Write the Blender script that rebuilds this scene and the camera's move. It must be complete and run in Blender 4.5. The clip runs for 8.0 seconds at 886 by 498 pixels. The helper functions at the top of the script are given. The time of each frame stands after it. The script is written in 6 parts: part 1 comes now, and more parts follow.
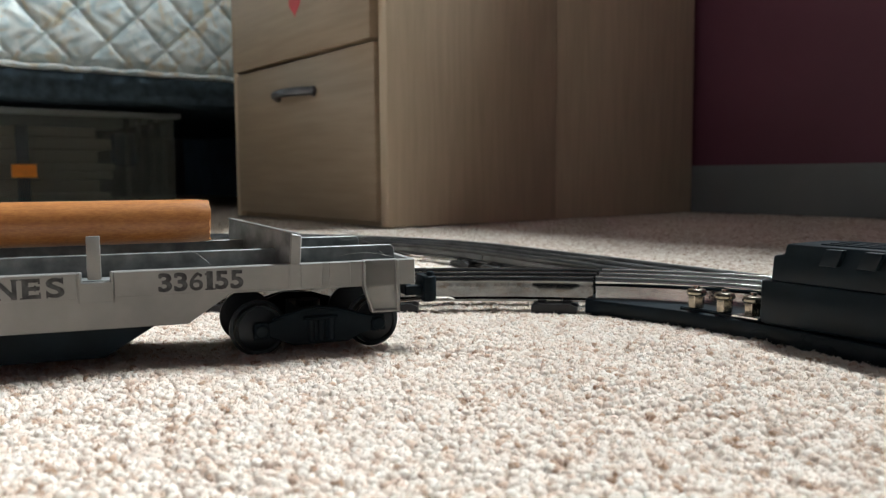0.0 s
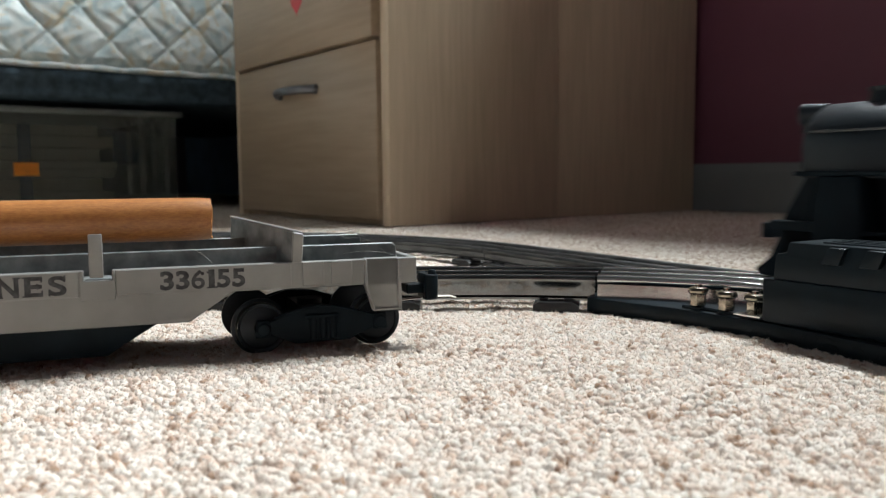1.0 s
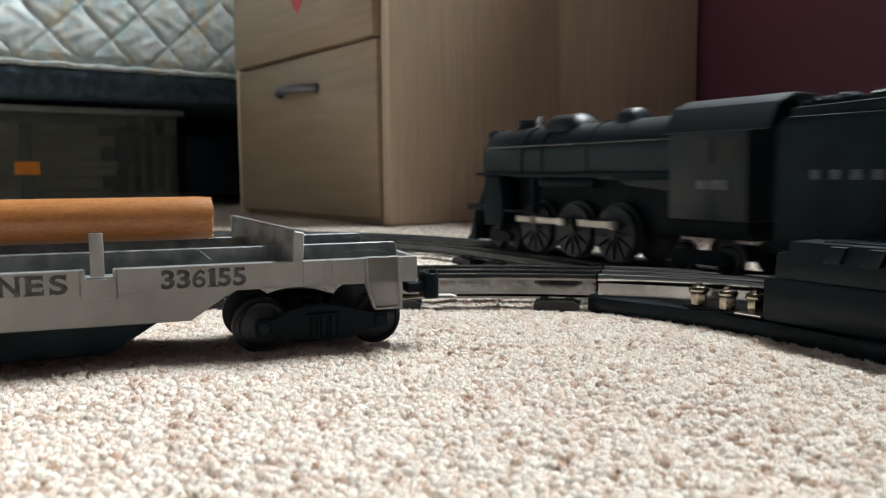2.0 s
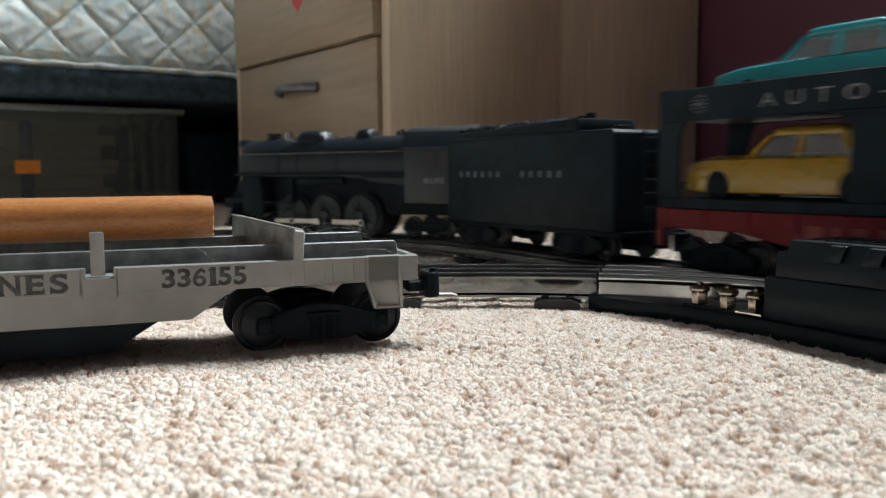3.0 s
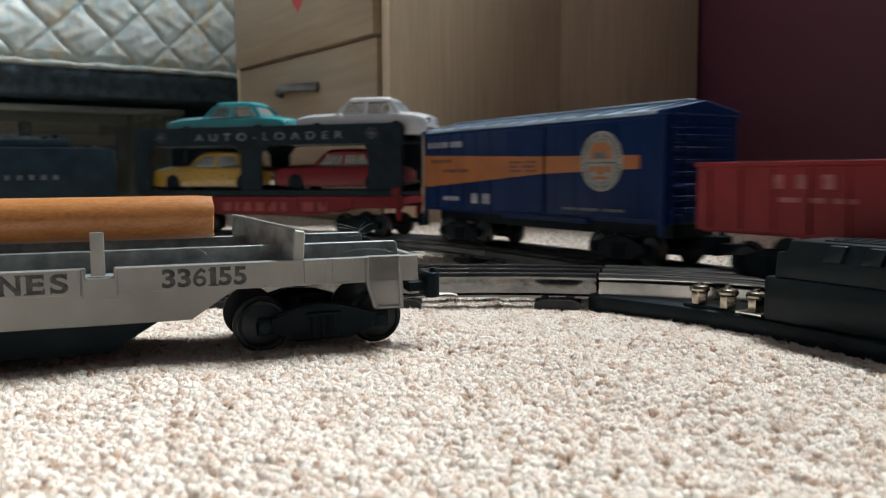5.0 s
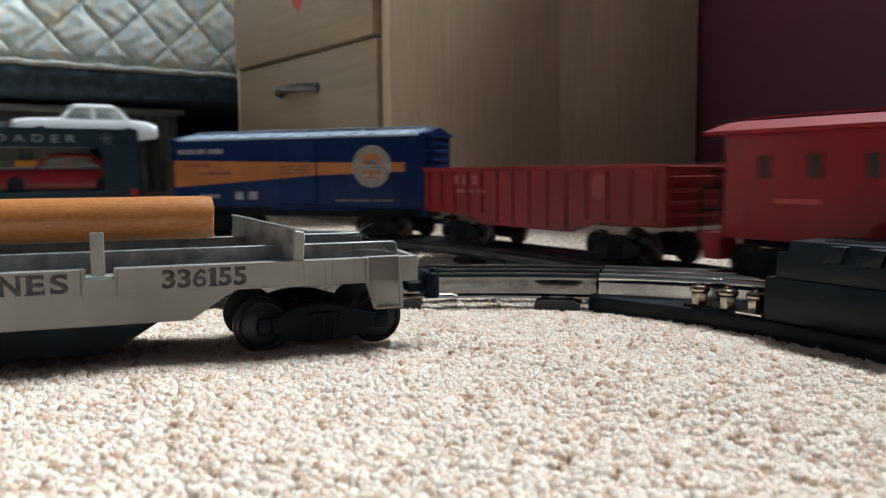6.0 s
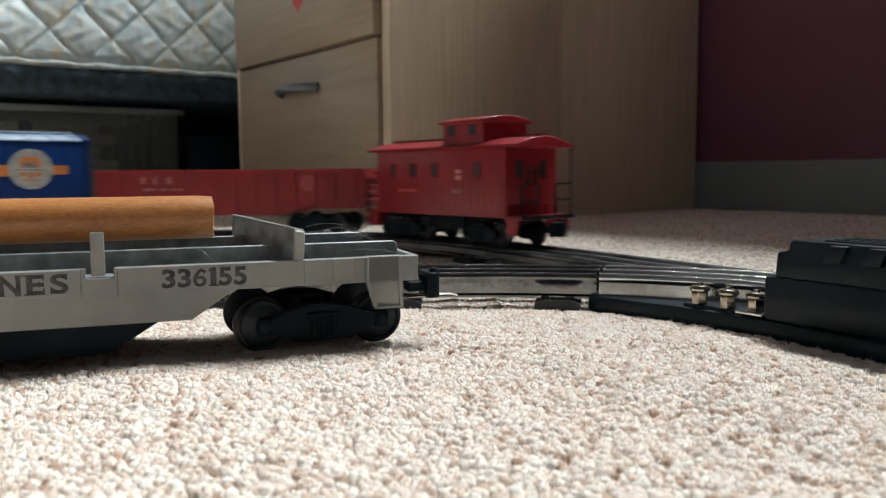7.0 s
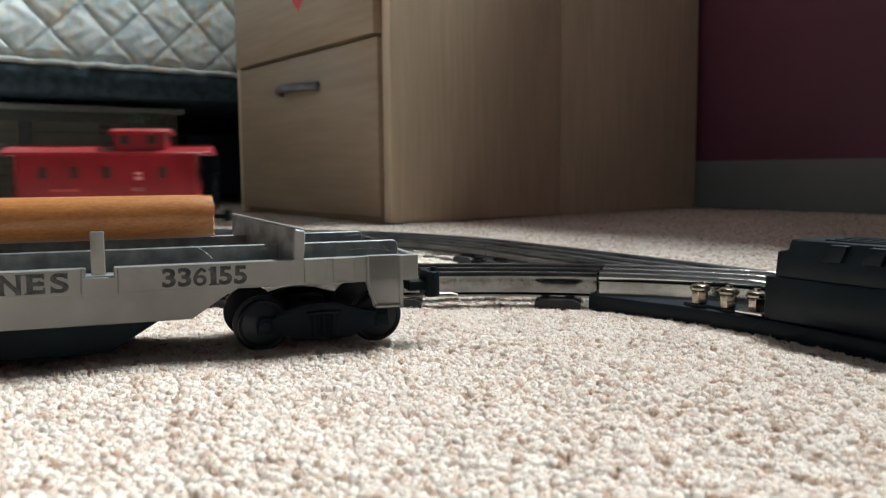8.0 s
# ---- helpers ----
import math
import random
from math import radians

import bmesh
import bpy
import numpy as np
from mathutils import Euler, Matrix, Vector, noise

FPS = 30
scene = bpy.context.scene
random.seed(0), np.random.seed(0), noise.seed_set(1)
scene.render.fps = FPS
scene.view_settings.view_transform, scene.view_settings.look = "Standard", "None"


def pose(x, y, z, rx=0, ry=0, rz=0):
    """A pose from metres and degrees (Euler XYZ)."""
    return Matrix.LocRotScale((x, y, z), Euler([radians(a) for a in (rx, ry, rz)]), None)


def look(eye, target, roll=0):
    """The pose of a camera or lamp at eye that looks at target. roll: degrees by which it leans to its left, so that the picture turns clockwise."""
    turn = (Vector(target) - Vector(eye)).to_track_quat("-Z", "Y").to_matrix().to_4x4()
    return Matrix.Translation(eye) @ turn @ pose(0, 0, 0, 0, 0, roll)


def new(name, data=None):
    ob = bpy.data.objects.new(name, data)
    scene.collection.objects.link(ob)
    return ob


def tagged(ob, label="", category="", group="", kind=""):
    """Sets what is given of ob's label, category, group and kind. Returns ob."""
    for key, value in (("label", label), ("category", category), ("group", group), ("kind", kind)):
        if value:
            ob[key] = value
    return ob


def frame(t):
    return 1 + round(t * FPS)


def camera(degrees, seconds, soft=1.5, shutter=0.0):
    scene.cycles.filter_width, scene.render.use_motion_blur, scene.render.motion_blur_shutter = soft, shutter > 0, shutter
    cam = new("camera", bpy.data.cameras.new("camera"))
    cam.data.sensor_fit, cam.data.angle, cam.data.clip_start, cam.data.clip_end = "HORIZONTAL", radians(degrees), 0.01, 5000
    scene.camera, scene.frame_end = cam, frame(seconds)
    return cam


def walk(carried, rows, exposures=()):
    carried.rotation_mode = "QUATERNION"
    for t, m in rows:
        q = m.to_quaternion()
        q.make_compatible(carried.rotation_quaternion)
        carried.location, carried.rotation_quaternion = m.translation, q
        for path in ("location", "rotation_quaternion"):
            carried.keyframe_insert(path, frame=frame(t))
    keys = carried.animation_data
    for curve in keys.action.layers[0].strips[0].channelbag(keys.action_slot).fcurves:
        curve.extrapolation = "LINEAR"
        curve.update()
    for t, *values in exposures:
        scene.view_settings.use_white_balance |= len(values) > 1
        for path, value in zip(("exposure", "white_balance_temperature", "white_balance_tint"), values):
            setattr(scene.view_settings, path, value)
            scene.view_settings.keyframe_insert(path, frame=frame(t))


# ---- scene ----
HFOV = 58.0
cam = camera(HFOV, 8.0, soft=1.2, shutter=0.5)
cam.data.dof.use_dof = True
cam.data.dof.focus_distance = 0.33
cam.data.dof.aperture_fstop = 20.0

EYE = (0.0, 0.0, 0.065)


def aim(yaw, pitch, roll=-0.45):
    """The phone's pose: yaw to the right and pitch upwards, in degrees."""
    y, p = radians(yaw), radians(pitch)
    way = Vector((math.sin(y) * math.cos(p), math.cos(y) * math.cos(p), math.sin(p)))
    return look(EYE, Vector(EYE) + way, roll)


# the phone settles on the pile during the first seconds and barely stirs afterwards
walk(cam, [(0.0, aim(0.225, -5.23)), (0.5, aim(0.125, -5.33)), (1.0, aim(0.10, -5.35)), (1.5, aim(0.07, -5.39)),
           (3.0, aim(0.01, -5.51)), (3.5, aim(-0.01, -5.55)), (4.0, aim(-0.01, -5.55)), (4.5, aim(0.0, -5.53)),
           (6.0, aim(0.0, -5.47)), (6.5, aim(-0.01, -5.49)), (7.0, aim(-0.01, -5.49)), (7.5, aim(-0.01, -5.50)),
           (8.0, aim(-0.02, -5.55))])

# ---------------------------------------------------------------- room frame
# a runs along the red wall (away from the bed), b points out through that wall
ROOM = pose(0.449, 1.39, 0.0, 0, 0, -53.05)
ROOM_W, ROOM_E, ROOM_S, ROOM_H = -2.4, 2.9, -3.6, 2.4
WIN_A0, WIN_A1, WIN_Z0, WIN_Z1 = -0.35, 1.05, 1.50, 2.36
WALL_T = 0.31

# ---------------------------------------------------------------- light
world = bpy.data.worlds.new("daylight")
scene.world = world
world.use_nodes = True
wn = world.node_tree
sky = wn.nodes.new("ShaderNodeTexSky")
sky.sky_type = 'NISHITA'
sky.sun_disc = False
sky.sun_elevation = radians(48)
sky.sun_rotation = radians(197)
wn.nodes["Background"].inputs[1].default_value = 0.10
wn.links.new(sky.outputs[0], wn.nodes["Background"].inputs[0])

sun_data = bpy.data.lights.new("sun", 'SUN')
sun_data.energy, sun_data.angle, sun_data.color = 2.5, radians(0.5), (1.0, 0.95, 0.88)
sun = new("sun", sun_data)
sun.matrix_basis = look((0, 0, 5), (0.6, 2.0, 2.7))

win_data = bpy.data.lights.new("window_light", 'AREA')
win_data.shape, win_data.size, win_data.size_y = 'RECTANGLE', WIN_A1 - WIN_A0 - 0.1, 0.62
win_data.energy, win_data.color = 460.0, (0.875, 0.965, 1.0)
win_lamp = new("window_light", win_data)
# daylight falls in from the sky above, not level
_c = ROOM @ Vector(((WIN_A0 + WIN_A1) / 2, 0.498, 2.08))
win_lamp.matrix_basis = look(_c, ROOM @ Vector(((WIN_A0 + WIN_A1) / 2, 0.498 - 1.0, 2.08 - 1.28)))
scene.view_settings.exposure = 0.0


# ---------------------------------------------------------------- materials
def material(name, base, rough=0.6, metal=0.0, vary=0.12, scale=40.0, bump=0.0, bump_scale=400.0, second=None,
             coat=0.0, alpha_glass=False, spec=0.5):
    m = bpy.data.materials.new(name)
    m.use_nodes = True
    nt = m.node_tree
    bsdf = nt.nodes["Principled BSDF"]
    bsdf.inputs["Roughness"].default_value = rough
    bsdf.inputs["Metallic"].default_value = metal
    bsdf.inputs["Specular IOR Level"].default_value = spec
    bsdf.inputs["Coat Weight"].default_value = coat
    tc = nt.nodes.new("ShaderNodeTexCoord")
    n1 = nt.nodes.new("ShaderNodeTexNoise")
    n1.inputs["Scale"].default_value, n1.inputs["Detail"].default_value = scale, 6.0
    nt.links.new(tc.outputs["Object"], n1.inputs["Vector"])
    mix = nt.nodes.new("ShaderNodeMix")
    mix.data_type = 'RGBA'
    lo = [max(0.0, c * (1 - vary)) for c in base]
    hi = [min(1.0, c * (1 + vary)) for c in base] if second is None else list(second)
    mix.inputs[6].default_value, mix.inputs[7].default_value = (*lo, 1), (*hi, 1)
    ramp = nt.nodes.new("ShaderNodeMapRange")
    ramp.inputs[1].default_value, ramp.inputs[2].default_value = 0.35, 0.65
    nt.links.new(n1.outputs["Fac"], ramp.inputs[0])
    nt.links.new(ramp.outputs[0], mix.inputs[0])
    nt.links.new(mix.outputs[2], bsdf.inputs["Base Color"])
    n2 = nt.nodes.new("ShaderNodeTexNoise")
    n2.inputs["Scale"].default_value, n2.inputs["Detail"].default_value = bump_scale, 4.0
    nt.links.new(tc.outputs["Object"], n2.inputs["Vector"])
    rr = nt.nodes.new("ShaderNodeMapRange")
    rr.inputs[3].default_value, rr.inputs[4].default_value = max(0.02, rough - 0.1), min(1.0, rough + 0.1)
    nt.links.new(n2.outputs["Fac"], rr.inputs[0])
    nt.links.new(rr.outputs[0], bsdf.inputs["Roughness"])
    if bump:
        b = nt.nodes.new("ShaderNodeBump")
        b.inputs["Strength"].default_value, b.inputs["Distance"].default_value = bump, 0.0004
        nt.links.new(n2.outputs["Fac"], b.inputs["Height"])
        nt.links.new(b.outputs[0], bsdf.inputs["Normal"])
    return m


def wood_material(name, dark, light, along, stretch=14.0, scale=9.0, rough=0.5, knots=0.0, coord="Object"):
    """Wood whose grain runs along one axis of its object."""
    m = bpy.data.materials.new(name)
    m.use_nodes = True
    nt = m.node_tree
    bsdf = nt.nodes["Principled BSDF"]
    bsdf.inputs["Roughness"].default_value = rough
    tc = nt.nodes.new("ShaderNodeTexCoord")
    mp = nt.nodes.new("ShaderNodeMapping")
    mp.inputs["Scale"].default_value = [scale if i == along else scale * stretch for i in range(3)]
    nt.links.new(tc.outputs[coord], mp.inputs["Vector"])
    n = nt.nodes.new("ShaderNodeTexNoise")
    n.inputs["Scale"].default_value, n.inputs["Detail"].default_value, n.inputs["Distortion"].default_value = 1.0, 8.0, 0.25
    nt.links.new(mp.outputs[0], n.inputs["Vector"])
    mp2 = nt.nodes.new("ShaderNodeMapping")
    mp2.inputs["Scale"].default_value = [scale * 0.25 if i == along else scale * 1.6 for i in range(3)]
    nt.links.new(tc.outputs[coord], mp2.inputs["Vector"])
    n2 = nt.nodes.new("ShaderNodeTexNoise")
    n2.inputs["Scale"].default_value, n2.inputs["Detail"].default_value = 1.0, 3.0
    nt.links.new(mp2.outputs[0], n2.inputs["Vector"])
    add = nt.nodes.new("ShaderNodeMath")
    add.operation = 'MULTIPLY_ADD'
    add.inputs[1].default_value = 0.6
    nt.links.new(n.outputs["Fac"], add.inputs[0])
    half = nt.nodes.new("ShaderNodeMath")
    half.operation = 'MULTIPLY'
    half.inputs[1].default_value = 0.4
    nt.links.new(n2.outputs["Fac"], half.inputs[0])
    nt.links.new(half.outputs[0], add.inputs[2])
    ramp = nt.nodes.new("ShaderNodeValToRGB")
    ramp.color_ramp.elements[0].position, ramp.color_ramp.elements[0].color = 0.36, (*dark, 1)
    ramp.color_ramp.elements[1].position, ramp.color_ramp.elements[1].color = 0.62, (*light, 1)
    nt.links.new(add.outputs[0], ramp.inputs[0])
    nt.links.new(ramp.outputs[0], bsdf.inputs["Base Color"])
    b = nt.nodes.new("ShaderNodeBump")
    b.inputs["Strength"].default_value, b.inputs["Distance"].default_value = 0.25, 0.0003
    nt.links.new(n.outputs["Fac"], b.inputs["Height"])
    nt.links.new(b.outputs[0], bsdf.inputs["Normal"])
    return m


def carpet_material():
    m = bpy.data.materials.new("carpet_yarn")
    m.use_nodes = True
    nt = m.node_tree
    bsdf = nt.nodes["Principled BSDF"]
    bsdf.inputs["Roughness"].default_value = 0.9
    bsdf.inputs["Specular IOR Level"].default_value = 0.15
    geo = nt.nodes.new("ShaderNodeNewGeometry")
    big = nt.nodes.new("ShaderNodeTexNoise")
    big.inputs["Scale"].default_value, big.inputs["Detail"].default_value = 7.0, 3.0
    tuft = nt.nodes.new("ShaderNodeTexVoronoi")
    tuft.inputs["Scale"].default_value = 370.0
    fibre = nt.nodes.new("ShaderNodeTexNoise")
    fibre.inputs["Scale"].default_value, fibre.inputs["Detail"].default_value = 1400.0, 3.0
    for n in (big, tuft, fibre):
        nt.links.new(geo.outputs["Position"], n.inputs["Vector"])
    ramp = nt.nodes.new("ShaderNodeValToRGB")
    ramp.color_ramp.elements[0].position, ramp.color_ramp.elements[0].color = 0.29, (0.32, 0.185, 0.11, 1)
    ramp.color_ramp.elements[1].position, ramp.color_ramp.elements[1].color = 0.64, (0.88, 0.81, 0.73, 1)
    e = ramp.color_ramp.elements.new(0.40)
    e.color = (0.61, 0.485, 0.38, 1)
    mixv = nt.nodes.new("ShaderNodeMath")
    mixv.operation = 'MULTIPLY_ADD'
    mixv.inputs[1].default_value = 0.52
    nt.links.new(fibre.outputs["Fac"], mixv.inputs[0])
    k = nt.nodes.new("ShaderNodeMath")
    k.operation = 'MULTIPLY'
    k.inputs[1].default_value = 0.50
    nt.links.new(tuft.outputs["Color"], k.inputs[0])
    nt.links.new(k.outputs[0], mixv.inputs[2])
    nt.links.new(mixv.outputs[0], ramp.inputs[0])
    var = nt.nodes.new("ShaderNodeHueSaturation")
    rng = nt.nodes.new("ShaderNodeMapRange")
    rng.inputs[1].default_value, rng.inputs[2].default_value = 0.3, 0.7
    rng.inputs[3].default_value, rng.inputs[4].default_value = 0.92, 1.06
    nt.links.new(big.outputs["Fac"], rng.inputs[0])
    nt.links.new(rng.outputs[0], var.inputs["Value"])
    nt.links.new(ramp.outputs[0], var.inputs["Color"])
    nt.links.new(var.outputs[0], bsdf.inputs["Base Color"])
    b = nt.nodes.new("ShaderNodeBump")
    b.inputs["Strength"].default_value, b.inputs["Distance"].default_value = 0.8, 0.0006
    nt.links.new(fibre.outputs["Fac"], b.inputs["Height"])
    nt.links.new(b.outputs[0], bsdf.inputs["Normal"])
    return m


def ticking_material():
    """Quilted mattress cloth: pale blue ground with blurred beige and grey-blue leaves."""
    m = bpy.data.materials.new("mattress_ticking")
    m.use_nodes = True
    nt = m.node_tree
    bsdf = nt.nodes["Principled BSDF"]
    bsdf.inputs["Roughness"].default_value = 0.55
    bsdf.inputs["Sheen Weight"].default_value = 0.3
    tc = nt.nodes.new("ShaderNodeTexCoord")
    a = nt.nodes.new("ShaderNodeTexNoise")
    a.inputs["Scale"].default_value, a.inputs["Detail"].default_value, a.inputs["Distortion"].default_value = 26.0, 3.0, 1.5
    b = nt.nodes.new("ShaderNodeTexNoise")
    b.inputs["Scale"].default_value, b.inputs["Detail"].default_value, b.inputs["Distortion"].default_value = 17.0, 2.0, 2.0
    mp = nt.nodes.new("ShaderNodeMapping")
    mp.inputs["Location"].default_value = (3.1, 1.7, 8.2)
    nt.links.new(tc.outputs["Object"], a.inputs["Vector"])
    nt.links.new(tc.outputs["Object"], mp.inputs["Vector"])
    nt.links.new(mp.outputs[0], b.inputs["Vector"])
    r1 = nt.nodes.new("ShaderNodeValToRGB")
    r1.color_ramp.elements[0].position, r1.color_ramp.elements[0].color = 0.40, (0.43, 0.52, 0.53, 1)
    r1.color_ramp.elements[1].position, r1.color_ramp.elements[1].color = 0.56, (0.62, 0.66, 0.64, 1)
    nt.links.new(a.outputs["Fac"], r1.inputs[0])
    r2 = nt.nodes.new("ShaderNodeValToRGB")
    r2.color_ramp.elements[0].position, r2.color_ramp.elements[0].color = 0.54, (0, 0, 0, 1)
    r2.color_ramp.elements[1].position, r2.color_ramp.elements[1].color = 0.64, (1, 1, 1, 1)
    nt.links.new(b.outputs["Fac"], r2.inputs[0])
    mix = nt.nodes.new("ShaderNodeMix")
    mix.data_type = 'RGBA'
    mix.inputs[7].default_value = (0.54, 0.49, 0.38, 1)
    nt.links.new(r2.outputs[0], mix.inputs[0])
    nt.links.new(r1.outputs[0], mix.inputs[6])
    nt.links.new(mix.outputs[2], bsdf.inputs["Base Color"])
    return m


def clear_plastic(name, tint, rough=0.25, share=0.55):
    """Milky, half-clear plastic."""
    m = bpy.data.materials.new(name)
    m.use_nodes = True
    nt = m.node_tree
    bsdf = nt.nodes["Principled BSDF"]
    bsdf.inputs["Base Color"].default_value = (*tint, 1)
    bsdf.inputs["Roughness"].default_value = rough
    bsdf.inputs["Alpha"].default_value = share
    return m




def yarn_material():
    """Cut pile: each tuft has the tone of its own yarn, with fine fibres and a little light passing through."""
    m = bpy.data.materials.new("cut_pile_yarn")
    m.use_nodes = True
    nt = m.node_tree
    bsdf = nt.nodes["Principled BSDF"]
    bsdf.inputs["Roughness"].default_value = 0.85
    bsdf.inputs["Specular IOR Level"].default_value = 0.2
    bsdf.inputs["Sheen Weight"].default_value = 0.15
    tone = nt.nodes.new("ShaderNodeAttribute")
    tone.attribute_name = "yarn"
    geo = nt.nodes.new("ShaderNodeNewGeometry")
    fibre = nt.nodes.new("ShaderNodeTexNoise")
    fibre.inputs["Scale"].default_value, fibre.inputs["Detail"].default_value = 1900.0, 3.0
    nt.links.new(geo.outputs["Position"], fibre.inputs["Vector"])
    add = nt.nodes.new("ShaderNodeMath")
    add.operation = 'MULTIPLY_ADD'
    add.inputs[1].default_value, add.inputs[2].default_value = 0.36, -0.18
    nt.links.new(fibre.outputs["Fac"], add.inputs[0])
    both = nt.nodes.new("ShaderNodeMath")
    nt.links.new(add.outputs[0], both.inputs[0])
    nt.links.new(tone.outputs["Fac"], both.inputs[1])
    ramp = nt.nodes.new("ShaderNodeValToRGB")
    el = ramp.color_ramp.elements
    el[0].position, el[0].color = 0.0, (0.46, 0.30, 0.20, 1)
    el[1].position, el[1].color = 1.0, (0.91, 0.855, 0.79, 1)
    for pos, col in ((0.16, (0.69, 0.505, 0.385, 1)), (0.34, (0.83, 0.695, 0.595, 1)), (0.60, (0.89, 0.80, 0.72, 1))):
        el.new(pos).color = col
    nt.links.new(both.outputs[0], ramp.inputs[0])
    nt.links.new(ramp.outputs[0], bsdf.inputs["Base Color"])
    thin = nt.nodes.new("ShaderNodeBsdfTranslucent")
    nt.links.new(ramp.outputs[0], thin.inputs["Color"])
    mix = nt.nodes.new("ShaderNodeMixShader")
    mix.inputs[0].default_value = 0.33
    nt.links.new(bsdf.outputs[0], mix.inputs[1])
    nt.links.new(thin.outputs[0], mix.inputs[2])
    nt.links.new(mix.outputs[0], nt.nodes["Material Output"].inputs[0])
    return m


YARN = yarn_material()
CARPET = carpet_material()
RED_WALL = material("crimson_wall_paint", (0.155, 0.049, 0.080), 0.55, vary=0.12, scale=3.0, bump=0.2, bump_scale=60)
# unseen walls and ceiling, kept very dark to hold bounce light off the floor
WALL = material("bounce_cutting_wall", (0.085, 0.075, 0.078), 0.7, vary=0.05, scale=2.0, bump=0.2, bump_scale=60)
CEIL = material("bounce_cutting_ceiling", (0.07, 0.07, 0.07), 0.8, vary=0.04, scale=2.0)
WHITE = material("pale_grey_trim_paint", (0.18, 0.195, 0.20), 0.4, vary=0.06, scale=8.0)
# side panels get a paler maple than the fronts, making up for weak light
MAPLE_UP_LIT = wood_material("maple_laminate_upright_lit", (0.520, 0.412, 0.290), (0.620, 0.494, 0.355), 2, rough=0.42)
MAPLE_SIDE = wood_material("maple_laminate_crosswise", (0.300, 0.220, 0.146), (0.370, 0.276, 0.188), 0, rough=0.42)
EDGE = material("dark_gap_lacquer", (0.03, 0.02, 0.014), 0.8)
HANDLE = material("dull_pewter", (0.16, 0.16, 0.17), 0.4, 0.9, vary=0.15, scale=60)
STICKER = material("red_sticker_paper", (0.55, 0.02, 0.03), 0.45, vary=0.08, scale=60)
TICKING = ticking_material()
# black cloth lifted towards blue in place of haze and fill under the bed
BLACK_CLOTH = material("lifted_black_base_cloth", (0.058, 0.084, 0.105), 0.95, vary=0.3, scale=60, spec=0.1)
# blue brightened to stand in for light that does not reach the bed's head
HEAD_LIFTED = material("lifted_blue_board", (0.085, 0.145, 0.195), 0.7, vary=0.15, scale=12, spec=0.2)
BIN = clear_plastic("milky_bin_plastic", (0.16, 0.18, 0.16), 0.3, 0.33)
BIN_RIM = clear_plastic("bin_lid_plastic", (0.30, 0.32, 0.31), 0.35, 0.8)
PAPER = material("stacked_paper", (0.42, 0.36, 0.275), 0.8, vary=0.25, scale=18, second=(0.26, 0.235, 0.185))
NAVY = material("navy_cloth", (0.02, 0.045, 0.085), 0.8)
ORANGE = material("orange_label", (0.75, 0.24, 0.02), 0.55, vary=0.1, scale=60)
RAIL = material("tinned_rail", (0.44, 0.435, 0.42), 0.16, 1.0, vary=0.2, scale=40, bump=0.03, bump_scale=300)
RAIL_SIDING = material("darkened_tinned_rail", (0.145, 0.145, 0.143), 0.15, 1.0, vary=0.25, scale=60, bump=0.03, bump_scale=300)
RAIL_OLD = material("dull_tinned_rail", (0.115, 0.117, 0.118), 0.42, 0.9, vary=0.35, scale=40, bump=0.04, bump_scale=300)
TIE = material("blackened_tie", (0.02, 0.021, 0.023), 0.5, 0.3, vary=0.3, scale=90)
# bakelite's blue lean is haze mixed into the black
BAKELITE = material("black_bakelite", (0.0055, 0.0108, 0.0148), 0.36, vary=0.25, scale=50, bump=0.04, bump_scale=500, spec=0.18)
BRASS = material("nickelled_brass", (0.36, 0.315, 0.250), 0.24, 1.0, vary=0.35, scale=260)
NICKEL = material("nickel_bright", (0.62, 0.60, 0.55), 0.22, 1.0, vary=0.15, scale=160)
GREY = material("grey_moulded_plastic", (0.228, 0.224, 0.212), 0.45, vary=0.18, scale=32, bump=0.12, bump_scale=700)
PRINT = material("black_print", (0.018, 0.018, 0.02), 0.6, vary=0.6, scale=300, second=(0.07, 0.07, 0.072))
# black plastic with the same bluish haze put into its colour
BLACK = material("black_plastic", (0.0050, 0.0092, 0.0125), 0.52, vary=0.3, scale=60, bump=0.04, bump_scale=500, spec=0.09)
WHEEL = material("blackened_wheel", (0.011, 0.016, 0.020), 0.4, 0.4, vary=0.35, scale=120)
TREAD = material("worn_steel_tread", (0.30, 0.27, 0.23), 0.35, 1.0, vary=0.3, scale=150)
LOG = wood_material("stained_dowel", (0.275, 0.096, 0.024), (0.415, 0.166, 0.045), 0, stretch=3.2, scale=520, rough=0.42)
LOG_END = wood_material("dowel_end_grain", (0.30, 0.10, 0.025), (0.50, 0.21, 0.06), 1, stretch=3, scale=120, rough=0.7)
HAIR = material("lint", (0.30, 0.29, 0.26), 0.6)
# loco and tender blacks lean blue to carry the haze over them
LOCO = material("loco_black", (0.0050, 0.0105, 0.0160), 0.42, vary=0.15, scale=70, spec=0.37)
LOCO_MATT = material("matt_loco_black", (0.0055, 0.0115, 0.0165), 0.6, vary=0.2, scale=70, spec=0.12)
TENDER = material("tender_black", (0.0060, 0.0130, 0.0190), 0.5, vary=0.3, scale=70, bump=0.04, bump_scale=500, spec=0.13)
STEEL = material("rod_steel", (0.45, 0.42, 0.37), 0.35, 1.0, vary=0.2, scale=120)
JEWEL = material("clear_headlamp_plastic", (0.75, 0.74, 0.70), 0.15)
